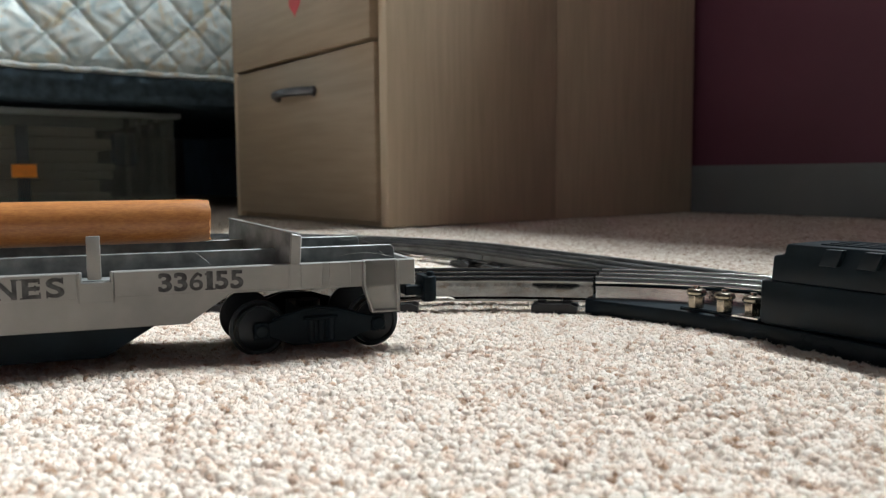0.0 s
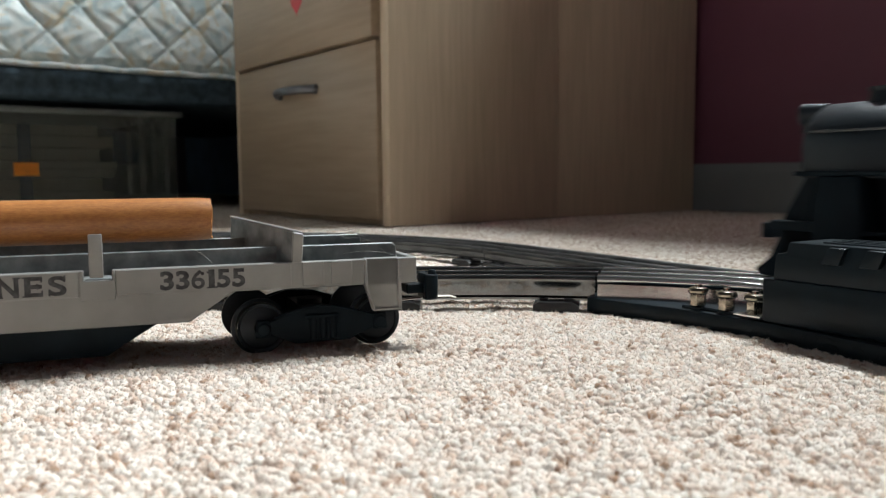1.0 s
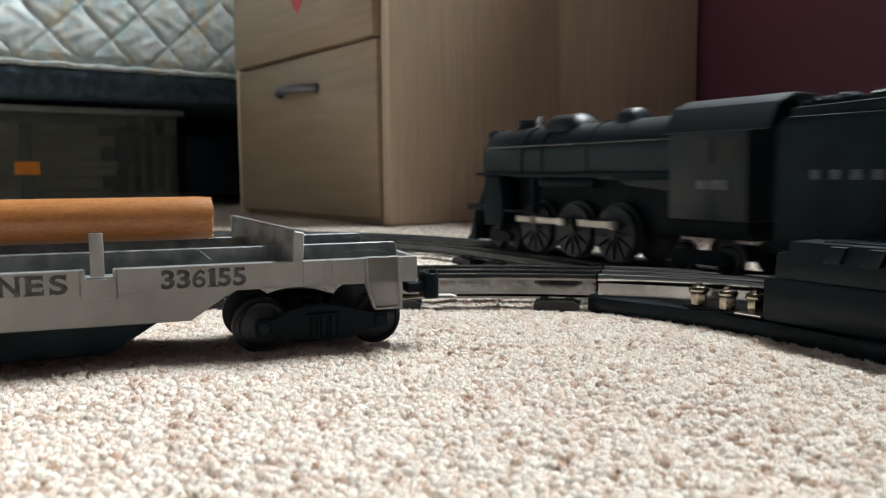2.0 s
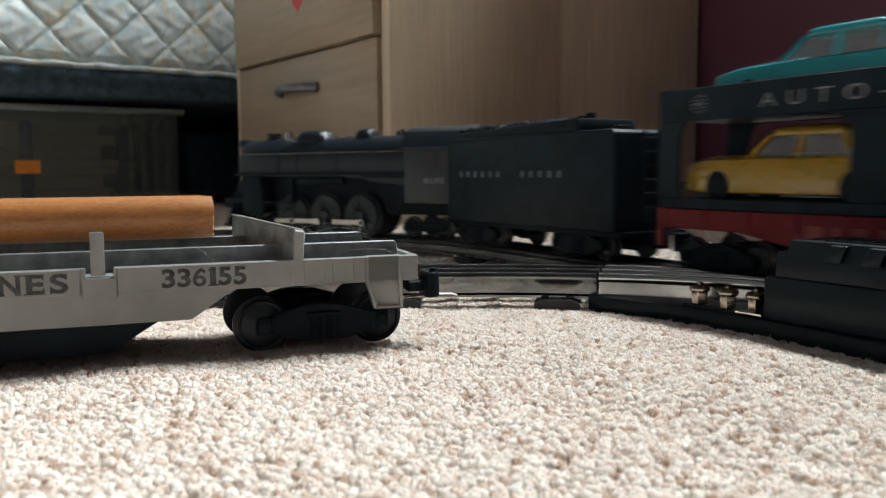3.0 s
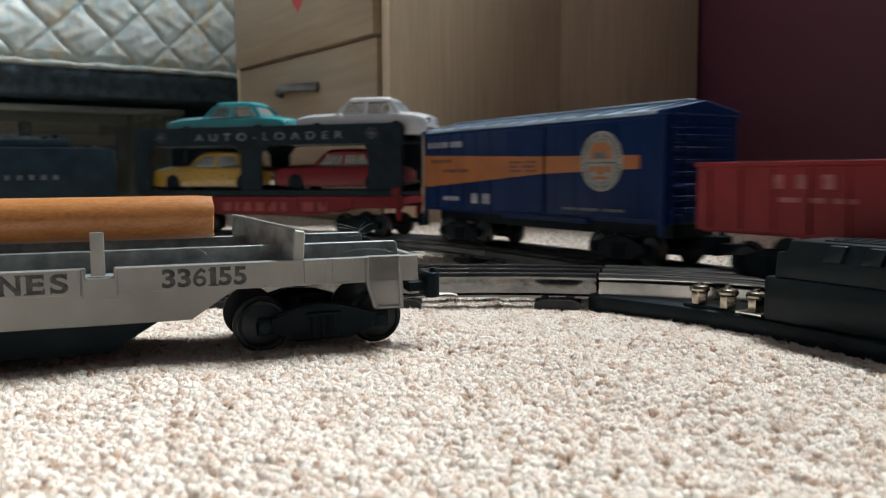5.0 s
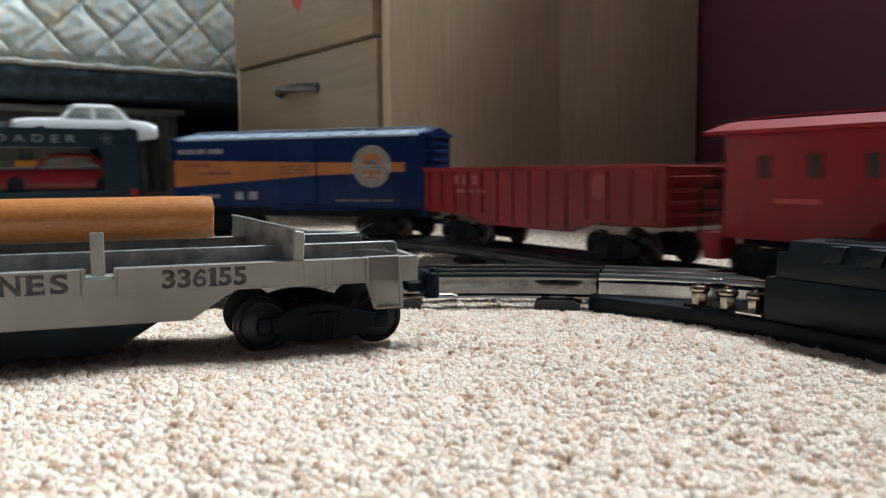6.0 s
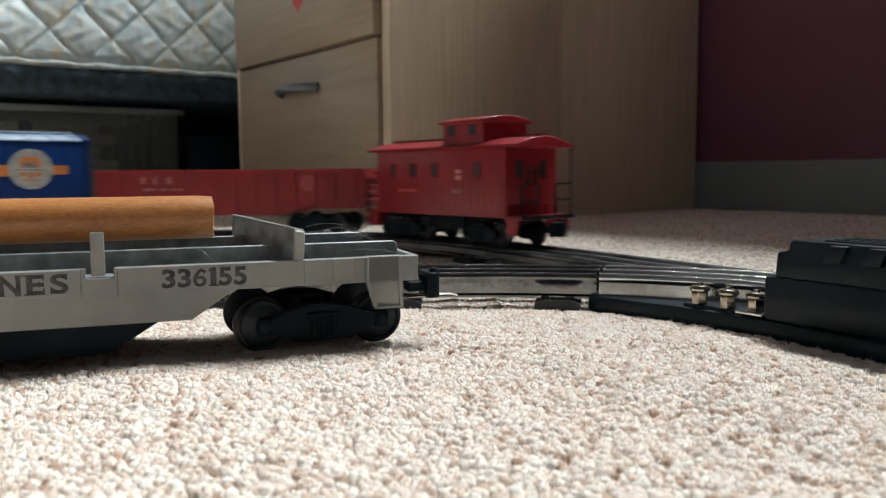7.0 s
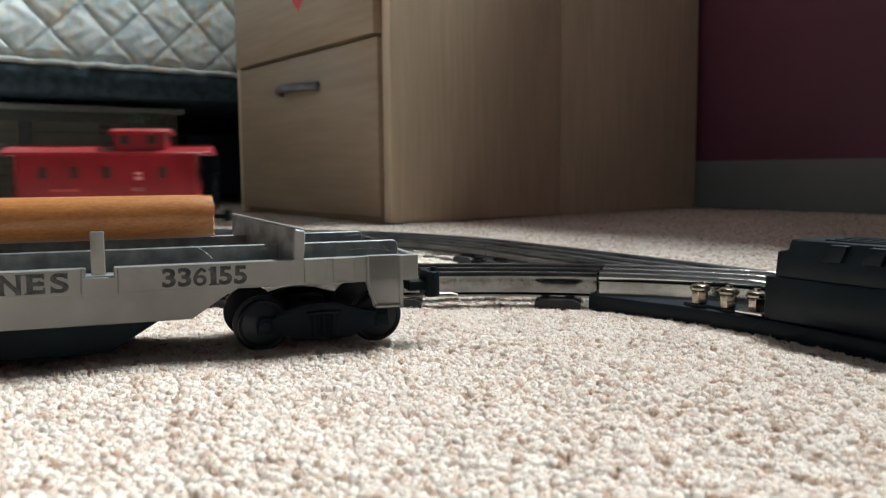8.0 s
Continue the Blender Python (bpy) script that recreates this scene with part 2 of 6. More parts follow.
LOADER_RED = material("dark_red_plastic", (0.135, 0.011, 0.015), 0.45, vary=0.12, scale=40, spec=0.15)
CAR_RED = material("freight_red_plastic", (0.20, 0.012, 0.016), 0.4, vary=0.12, scale=40, bump=0.03, bump_scale=500, spec=0.3)
CABOOSE_RED = material("caboose_red_plastic", (0.235, 0.012, 0.017), 0.38, vary=0.1, scale=40, bump=0.03, bump_scale=500, spec=0.3)
BLUE = material("boxcar_blue", (0.0022, 0.0155, 0.072), 0.42, vary=0.12, scale=40, bump=0.03, bump_scale=500, spec=0.12)
BAND = material("boxcar_orange", (0.31, 0.095, 0.018), 0.45, vary=0.1, scale=60)
# window glare on the boxcar's blue roof, painted in as pale silver-blue
ROOF_GLARE = material("blue_roof_glare", (0.30, 0.37, 0.46), 0.38, 0.1, vary=0.15, scale=60)
CREAM_PRINT = material("yellowed_white_print", (0.24, 0.235, 0.215), 0.5, vary=0.15, scale=200)
DIM_PRINT = material("faded_white_print", (0.24, 0.24, 0.27), 0.5, vary=0.3, scale=200)
FAINT_PRINT = material("rubbed_print", (0.085, 0.095, 0.105), 0.5, vary=0.4, scale=200)
PINK_PRINT = material("rubbed_pink_print", (0.30, 0.10, 0.10), 0.5, vary=0.3, scale=200)
BAND_PRINT = material("brown_print", (0.13, 0.045, 0.02), 0.5, vary=0.3, scale=200)
# darker, bluer copy of GREY: shade on the car's inner faces, plus grime
GRIMY_SHADE_GREY = material("grimy_shaded_grey_plastic", (0.155, 0.170, 0.170), 0.5, vary=0.4, scale=140, bump=0.15, bump_scale=700, second=(0.22, 0.230, 0.225))
LOADER_PRINT = material("worn_grey_print", (0.150, 0.160, 0.165), 0.5, vary=0.4, scale=300)
DARK_WIN = material("window_dark", (0.006, 0.005, 0.006), 0.5)
TEAL = material("teal_car_plastic", (0.02, 0.21, 0.24), 0.22, vary=0.06, scale=60, coat=0.4)
PEARL = material("pale_grey_car_plastic", (0.50, 0.51, 0.53), 0.25, vary=0.06, scale=60, coat=0.4)
YELLOW = material("yellow_car_plastic", (0.30, 0.18, 0.018), 0.28, vary=0.06, scale=60, coat=0.4)
RED = material("red_car_plastic", (0.135, 0.007, 0.011), 0.35, vary=0.06, scale=60, coat=0.05, spec=0.25)
CHROME = material("plated_bumper", (0.7, 0.7, 0.68), 0.15, 1.0)
CAR_GLASS = clear_plastic("car_window_plastic", (0.30, 0.34, 0.34), 0.08, 0.35)
GLASS = clear_plastic("window_glass", (0.9, 0.95, 0.95), 0.02, 0.08)


# ---------------------------------------------------------------- mesh helpers
def finish(bm, bevel=0.0, segments=2, smooth=35.0):
    bmesh.ops.remove_doubles(bm, verts=bm.verts, dist=1e-6)
    bmesh.ops.recalc_face_normals(bm, faces=bm.faces)
    if bevel:
        edges = [e for e in bm.edges if len(e.link_faces) == 2 and e.calc_face_angle(0) > radians(30)]
        bmesh.ops.bevel(bm, geom=edges, offset=bevel, segments=segments, profile=0.5, affect='EDGES', clamp_overlap=True)
    for f in bm.faces:
        f.smooth = True
    for e in bm.edges:
        if len(e.link_faces) == 2 and e.calc_face_angle(0) > radians(smooth):
            e.smooth = False


def part(name, bm, mat, parent=None, label="", bevel=0.0, segments=2, smooth=35.0, at=None):
    """Links a bmesh as one mesh object, under a thing or a part where one is given."""
    finish(bm, bevel, segments, smooth)
    me = bpy.data.meshes.new(name)
    bm.to_mesh(me)
    bm.free()
    for m in (mat if isinstance(mat, (list, tuple)) else [mat]):
        me.materials.append(m)
    ob = new(name, me)
    if at is not None:
        ob.matrix_basis = at
    if parent is not None:
        ob.parent = parent
    return tagged(ob, label)


def thing(name, label, category, at=None, group="", kind=""):
    """An Empty at a thing's base, which parents its parts."""
    ob = new(name)
    ob.empty_display_size = 0.01
    if at is not None:
        ob.matrix_basis = at
    return tagged(ob, label, category, group, kind)


def same(ob, name_source, at, parent):
    """Another piece on the same mesh."""
    c = new(name_source, ob.data)
    c.matrix_basis = at
    c.parent = parent
    return c


def box(bm, x0, x1, y0, y1, z0, z1):
    v = [bm.verts.new(p) for p in ((x0, y0, z0), (x1, y0, z0), (x1, y1, z0), (x0, y1, z0),
                                   (x0, y0, z1), (x1, y0, z1), (x1, y1, z1), (x0, y1, z1))]
    for q in ((0, 3, 2, 1), (4, 5, 6, 7), (0, 1, 5, 4), (1, 2, 6, 5), (2, 3, 7, 6), (3, 0, 4, 7)):
        bm.faces.new([v[i] for i in q])
    return bm


def prism(bm, pts, axis, lo, hi):
    """A polygon drawn in the two other axes (in the order x, y, z), pushed from lo to hi along axis."""
    def at(p, d):
        q = list(p)
        q.insert(axis, d)
        return q
    a = [bm.verts.new(at(p, lo)) for p in pts]
    b = [bm.verts.new(at(p, hi)) for p in pts]
    bm.faces.new(a)
    bm.faces.new(b[::-1])
    n = len(pts)
    for i in range(n):
        bm.faces.new((a[i], a[(i + 1) % n], b[(i + 1) % n], b[i]))
    return bm


def tube(bm, p0, p1, r0, r1=None, seg=20):
    r1 = r0 if r1 is None else r1
    p0, p1 = Vector(p0), Vector(p1)
    q = (p1 - p0).to_track_quat('Z', 'Y')
    rings = []
    for p, r in ((p0, r0), (p1, r1)):
        rings.append([bm.verts.new(p + q @ Vector((r * math.cos(2 * math.pi * i / seg), r * math.sin(2 * math.pi * i / seg), 0)))
                      for i in range(seg)])
    bm.faces.new(rings[0][::-1])
    bm.faces.new(rings[1])
    for i in range(seg):
        bm.faces.new((rings[0][i], rings[0][(i + 1) % seg], rings[1][(i + 1) % seg], rings[1][i]))
    return bm


def lathe(bm, profile, base, axis, seg=24):
    """A turned body: profile rows (distance along axis, radius) from base."""
    base, q = Vector(base), Vector(axis).to_track_quat('Z', 'Y')
    rings = [[bm.verts.new(base + q @ Vector((r * math.cos(2 * math.pi * i / seg), r * math.sin(2 * math.pi * i / seg), d)))
              for i in range(seg)] for d, r in profile]
    for a, b in zip(rings, rings[1:]):
        for i in range(seg):
            bm.faces.new((a[i], a[(i + 1) % seg], b[(i + 1) % seg], b[i]))
    bm.faces.new(rings[0][::-1])
    bm.faces.new(rings[-1])
    return bm


def loft(bm, rings):
    """Skin between closed rings of equal length, with ends."""
    rows = [[bm.verts.new(p) for p in r] for r in rings]
    n = len(rows[0])
    for a, b in zip(rows, rows[1:]):
        for i in range(n):
            bm.faces.new((a[i], a[(i + 1) % n], b[(i + 1) % n], b[i]))
    bm.faces.new(rows[0][::-1])
    bm.faces.new(rows[-1])
    return bm


def sweep(bm, points, section, up=(0, 0, 1)):
    """A section of (side, up) pairs carried along a line of points."""
    rings = []
    up = Vector(up)
    for i, p in enumerate(points):
        d = (Vector(points[min(i + 1, len(points) - 1)]) - Vector(points[max(i - 1, 0)])).normalized()
        s = d.cross(up).normalized()
        u = s.cross(d)
        rings.append([Vector(p) + s * a + u * b for a, b in section])
    return loft(bm, rings)


def lettering(text, size, mat, parent, at, name="lettering", width=None, label="", extrude=0.00015, bold=0.0, spacing=1.0):
    cu = bpy.data.curves.new("text", 'FONT')
    cu.body, cu.size, cu.extrude, cu.offset, cu.space_character = text, size, extrude, bold, spacing
    tmp = new("text", cu)
    bpy.context.view_layer.update()
    me = bpy.data.meshes.new_from_object(tmp.evaluated_get(bpy.context.evaluated_depsgraph_get()))
    bpy.data.objects.remove(tmp)
    bpy.data.curves.remove(cu)
    xs = [v.co.x for v in me.vertices]
    x0, x1 = min(xs), max(xs)
    k = 1.0 if width is None else width / (x1 - x0)
    for v in me.vertices:
        v.co.x = (v.co.x - x0) * k
    me.materials.clear()
    me.materials.append(mat)
    ob = new(name, me)
    ob.matrix_basis = at
    ob.parent = parent
    return tagged(ob, label)


# strokes' feet and drops that turn the built-in letters into bold serif ones, in units of the letter's box
SERIFS = {"1": ((-0.30, 1.50, 0.0, 0.08), (-0.28, 0.6, 0.80, 0.90)), "N": ((-0.10, 0.26, 0.0, 0.07), (0.74, 1.10, 0.93, 1.0), (-0.10, 0.22, 0.93, 1.0), (0.72, 1.0, 0.0, 0.07)),
          "E": ((-0.12, 0.3, 0.0, 0.07), (-0.12, 0.3, 0.93, 1.0), (0.90, 1.0, 0.0, 0.30), (0.88, 0.98, 0.72, 1.0), (0.66, 0.74, 0.36, 0.66)),
          "S": ((0.0, 0.10, 0.0, 0.30), (0.86, 0.96, 0.72, 1.0)), "I": ((-0.6, 1.6, 0.0, 0.07), (-0.6, 1.6, 0.93, 1.0)), "L": ((-0.12, 0.4, 0.0, 0.07), (-0.12, 0.45, 0.93, 1.0), (0.90, 1.0, 0.0, 0.35)),
          "5": ((0.80, 0.90, 0.80, 1.0),)}
DROPS = {"3": ((0.16, 0.80, 0.13), (0.14, 0.20, 0.14)), "5": ((0.14, 0.20, 0.14),), "6": ((0.84, 0.80, 0.13),)}


def serif_line(text, x, z, y, width, height, gap, mat, parent, label):
    """Bold serif characters along +x on a face that looks towards -y; one mesh for each character."""
    for ch in text:
        w = width * {"1": 0.46, "I": 0.30, "N": 1.15, "L": 0.95}.get(ch, 1.0)
        ob = lettering(ch, height, mat, parent, pose(x, y, z, 90, 0, 0), width=w, bold=height * (0.012 if ch == "6" else 0.030), label=label)
        if ch == "1":
            ob.matrix_basis = pose(x + gap * 1.0, y, z, 90, 0, 0)
        ys = [v.co.y for v in ob.data.vertices]
        lo, k = min(ys), height / (max(ys) - min(ys))
        bm = bmesh.new()
        bm.from_mesh(ob.data)
        for v in bm.verts:
            v.co.y = (v.co.y - lo) * k
        for x0, x1, y0, y1 in SERIFS.get(ch, ()):
            box(bm, x0 * w, x1 * w, y0 * height, y1 * height, -0.00015, 0.00018)
        for cx, cy, r in DROPS.get(ch, ()):
            tube(bm, (cx * w, cy * height, -0.00015), (cx * w, cy * height, 0.00018), r * w, r * w, 14)
        bm.to_mesh(ob.data)
        bm.free()
        x += w + gap * (2.2 if ch == "1" else 1.0)


# ---------------------------------------------------------------- the room
def wall_with_openings():
    """The crimson wall with its window opening, built of four blocks."""
    t = WALL_T
    bm = bmesh.new()
    for a0, a1, z0, z1 in ((ROOM_W, WIN_A0, 0, ROOM_H), (WIN_A1, ROOM_E, 0, ROOM_H),
                           (WIN_A0, WIN_A1, 0, WIN_Z0), (WIN_A0, WIN_A1, WIN_Z1, ROOM_H)):
        box(bm, a0, a1, 0, t, z0 - 0.02 if z0 == 0 else z0, z1)
    w = part("wall_north", bm, RED_WALL, at=ROOM)
    tagged(w, "deep crimson painted bedroom wall above a white baseboard", "wall", kind="structure")
    for name, b in (("wall_west", (ROOM_W - 0.12, ROOM_W, ROOM_S, 0.0)), ("wall_east", (ROOM_E, ROOM_E + 0.12, ROOM_S, 0.0)),
                    ("wall_south", (ROOM_W - 0.12, ROOM_E + 0.12, ROOM_S - 0.12, ROOM_S))):
        bm = bmesh.new()
        box(bm, *b, -0.02, ROOM_H)
        tagged(part(name, bm, WALL, at=ROOM), "bedroom wall out of view, darkened to cut bounce light", "wall", kind="structure")
    bm = bmesh.new()
    box(bm, ROOM_W - 0.12, ROOM_E + 0.12, ROOM_S - 0.12, WALL_T, ROOM_H, ROOM_H + 0.1)
    tagged(part("ceiling", bm, CEIL, at=ROOM), "flat ceiling out of view, darkened to cut bounce light", "ceiling", kind="structure")
    # baseboard with an eased upper edge
    bm = bmesh.new()
    prism(bm, [(-0.014, 0.0), (0.0, 0.0), (0.0, 0.079), (-0.006, 0.079), (-0.011, 0.072), (-0.014, 0.062)], 0, ROOM_W, ROOM_E)
    tagged(part("baseboard", bm, WHITE, at=ROOM), "low grey-white painted wooden baseboard along the crimson wall", "baseboard", kind="structure")
    win = thing("window_1", "white framed bedroom window in the crimson wall", "window", ROOM, kind="structure")
    for nm, b in (("window_frame", (WIN_A0, WIN_A0 + 0.05)), ("window_frame", (WIN_A1 - 0.05, WIN_A1))):
        bm = bmesh.new()
        box(bm, *b, 0.18, 0.23, WIN_Z0, WIN_Z1)
        part(nm, bm, WHITE, win, bevel=0.003)
    for z0 in (WIN_Z0, WIN_Z1 - 0.05):
        bm = bmesh.new()
        box(bm, WIN_A0 + 0.05, WIN_A1 - 0.05, 0.182, 0.228, z0, z0 + 0.05)
        part("rail", bm, WHITE, win, bevel=0.003)
    bm = bmesh.new()
    box(bm, WIN_A0 - 0.03, WIN_A1 + 0.03, -0.018, -0.002, WIN_Z0 - 0.03, WIN_Z0 - 0.002)
    part("window_sill", bm, WHITE, win, bevel=0.003)
    bm = bmesh.new()
    box(bm, WIN_A0 + 0.05, WIN_A1 - 0.05, 0.202, 0.206, WIN_Z0 + 0.05, WIN_Z1 - 0.05)
    part("pane", bm, GLASS, win).visible_shadow = False


def pile_height(x, y, pitch=0.0027, seed=7):
    """Height of the carpet's tufts: rounded bumps on a jittered lattice."""
    gx, gy = np.floor(x / pitch).astype(int), np.floor(y / pitch).astype(int)
    best = np.zeros_like(x)
    for di in (-1, 0, 1):
        for dj in (-1, 0, 1):
            i, j = gx + di, gy + dj
            h1 = np.sin(i * 127.1 + j * 311.7 + seed) * 43758.5453
            h2 = np.sin(i * 269.5 + j * 183.3 + seed) * 43758.5453
            h3 = np.sin(i * 419.2 + j * 371.9 + seed) * 43758.5453
            h1, h2, h3 = h1 - np.floor(h1), h2 - np.floor(h2), h3 - np.floor(h3)
            cx, cy = (i + 0.1 + 0.8 * h1) * pitch, (j + 0.1 + 0.8 * h2) * pitch
            r = pitch * (0.62 + 0.3 * h3)
            d2 = ((x - cx) ** 2 + (y - cy) ** 2) / (r * r)
            best = np.maximum(best, np.sqrt(np.clip(1 - d2, 0, 1)) * (0.55 + 0.45 * h3))
    return best


def sheet(name, xs, ys, z, mat, parent=None):
    nx, ny = len(xs), len(ys)
    X, Y = np.meshgrid(xs, ys)
    verts = np.stack([X, Y, z(X, Y)], -1).reshape(-1, 3)
    i = np.arange(ny - 1)[:, None] * nx + np.arange(nx - 1)[None]
    faces = np.stack([i, i + 1, i + nx + 1, i + nx], -1).reshape(-1, 4)
    me = bpy.data.meshes.new(name)
    me.vertices.add(len(verts))
    me.vertices.foreach_set("co", verts.ravel())
    me.loops.add(faces.size)
    me.loops.foreach_set("vertex_index", faces.ravel())
    me.polygons.add(len(faces))
    me.polygons.foreach_set("loop_start", np.arange(0, faces.size, 4))
    me.polygons.foreach_set("use_smooth", np.ones(len(faces), bool))
    me.update(calc_edges=True)
    me.materials.append(mat)
    ob = new(name, me)
    if parent is not None:
        ob.parent = parent
    return ob


def carpet():
    bm = bmesh.new()
    box(bm, ROOM_W, ROOM_E, ROOM_S, 0.0, -0.02, -0.006)
    ob = part("carpet", bm, CARPET, at=ROOM)
    tagged(ob, "speckled pinkish beige cut pile carpet, unevenly trodden", "carpet", kind="structure")

    def swell(X, Y):
        return 0.0012 * np.sin(X * 31 + 1.3 * np.sin(Y * 17)) * np.sin(Y * 27 + 0.7) + 0.0007 * np.sin(X * 83 + Y * 61)

    def tufted(X, Y):
        return (np.abs(X) < 0.052 + 0.62 * Y) & (X > -0.285) & (X < 0.305) & (Y > 0.10) & (Y < 0.478)

    def coarse(X, Y):
        t = pile_height(X, Y, 0.0055, 5) * 0.0030
        return -0.0036 + t + swell(X, Y) * 0.6 - 0.02 * (tufted(X - 0.004, Y) & tufted(X + 0.004, Y) & tufted(X, Y - 0.004))

    def mesh_of(name, verts, quads, tone):
        me = bpy.data.meshes.new(name)
        me.vertices.add(len(verts))
        me.vertices.foreach_set("co", verts.ravel())
        me.loops.add(quads.size)
        me.loops.foreach_set("vertex_index", quads.ravel())
        me.polygons.add(len(quads))
        me.polygons.foreach_set("loop_start", np.arange(0, quads.size, 4))
        me.polygons.foreach_set("use_smooth", np.ones(len(quads), bool))
        me.update(calc_edges=True)
        me.attributes.new("yarn", 'FLOAT', 'POINT').data.foreach_set("value", tone)
        me.materials.append(YARN)
        piece = tagged(new(name, me), kind="stuff")
        piece.parent = ob
        piece.matrix_parent_inverse = ROOM.inverted()

    # tufts on a jittered lattice, each a lumpy knob of one yarn
    rng = np.random.default_rng(11)
    pitch = 0.0025
    gx, gy = np.meshgrid(np.arange(-0.29, 0.31, pitch), np.arange(0.10, 0.48, pitch * 0.87))
    gx = gx + (np.arange(gx.shape[0]) % 2)[:, None] * pitch / 2
    x = (gx + rng.normal(0, 0.33 * pitch, gx.shape)).ravel()
    y = (gy + rng.normal(0, 0.33 * pitch, gy.shape)).ravel()
    keep = tufted(x, y)
    x, y = x[keep], y[keep]
    n, seg = len(x), 6
    tone = np.clip(0.60 + 0.20 * rng.standard_normal(n) - 0.42 * (rng.random(n) < 0.13), 0.0, 1.0)
    high = 0.0019 + 0.0005 * rng.random(n) + 0.0005 * np.sin(x * 300 + 3 * np.sin(y * 210)) * np.sin(y * 330)
    wide = pitch * (0.60 + 0.18 * rng.random(n))
    ground = -0.0034 + swell(x, y) * 0.6
    lx, ly = rng.normal(0, 0.00045, n), rng.normal(0, 0.00045, n)
    rows = []
    for rise, girth in ((-0.10, 0.94), (0.66, 0.94), (1.0, 0.42)):
        a = 2 * np.pi * np.arange(seg)[None] / seg + rng.random(n)[:, None] * 0.6
        r = wide[:, None] * girth * (1 + 0.22 * rng.standard_normal((n, seg)))
        rows.append(np.stack([x[:, None] + lx[:, None] * rise + r * np.cos(a), y[:, None] + ly[:, None] * rise + r * np.sin(a),
                              (ground + high * rise)[:, None] + 0.00012 * rng.standard_normal((n, seg))], -1))
    verts = np.stack(rows, 1).reshape(-1, 3)
    ring = [[r * seg + k, r * seg + (k + 1) % seg, (r + 1) * seg + (k + 1) % seg, (r + 1) * seg + k] for r in range(2) for k in range(seg)]
    ring += [[2 * seg, 2 * seg + 1, 2 * seg + 2, 2 * seg + 3], [2 * seg + 3, 2 * seg + 4, 2 * seg + 5, 2 * seg]]
    quads = (np.arange(n)[:, None, None] * seg * 3 + np.array(ring)[None]).reshape(-1, 4)
    mesh_of("tufts", verts, quads, np.repeat(tone, seg * 3))
    # fibre ends fanning out of each tuft, as short bent ribbons
    each = 12
    t = np.repeat(np.arange(n), each)
    m = len(t)
    a, b = rng.random(m) * 2 * np.pi, rng.random(m) * 2 * np.pi
    out = np.sqrt(rng.random(m)) * 0.9
    root = np.stack([x[t] + lx[t] + wide[t] * out * np.cos(a), y[t] + ly[t] + wide[t] * out * np.sin(a), ground[t] + high[t] * (0.98 - 0.55 * out ** 2) - 0.0003], 1)
    ln, wd = 0.0006 + 0.0010 * rng.random(m), 0.00006 + 0.00008 * rng.random(m)
    side = np.stack([-np.sin(b), np.cos(b), np.zeros(m)], 1) * wd[:, None]
    mid = root + np.stack([np.cos(a) * out * 0.5, np.sin(a) * out * 0.5, np.full(m, 0.8)], 1) * ln[:, None]
    tip = mid + np.stack([np.cos(b) * 0.6 + np.cos(a) * out * 0.5, np.sin(b) * 0.6 + np.sin(a) * out * 0.5, 0.45 - 0.6 * rng.random(m)], 1) * (ln * 0.6)[:, None]
    verts = np.stack([root - side, root + side, mid + side, mid - side, tip + side * 0.5, tip - side * 0.5], 1).reshape(-1, 3)
    quads = (np.arange(m)[:, None, None] * 6 + np.array([[0, 1, 2, 3], [3, 2, 4, 5]])[None]).reshape(-1, 4)
    # ends are toned lighter than their tuft, a sparkle put into the colour
    mesh_of("yarn_ends", verts, quads, np.repeat(np.clip(tone[t] + 0.20 * rng.standard_normal(m) + 0.10, 0, 1), 6))
    far = sheet("pile", np.arange(-0.80, 0.85, 0.0046), np.arange(-0.10, 1.90, 0.0046), coarse, CARPET)
    tagged(far, kind="stuff")
    far.parent = ob
    far.matrix_parent_inverse = ROOM.inverted()


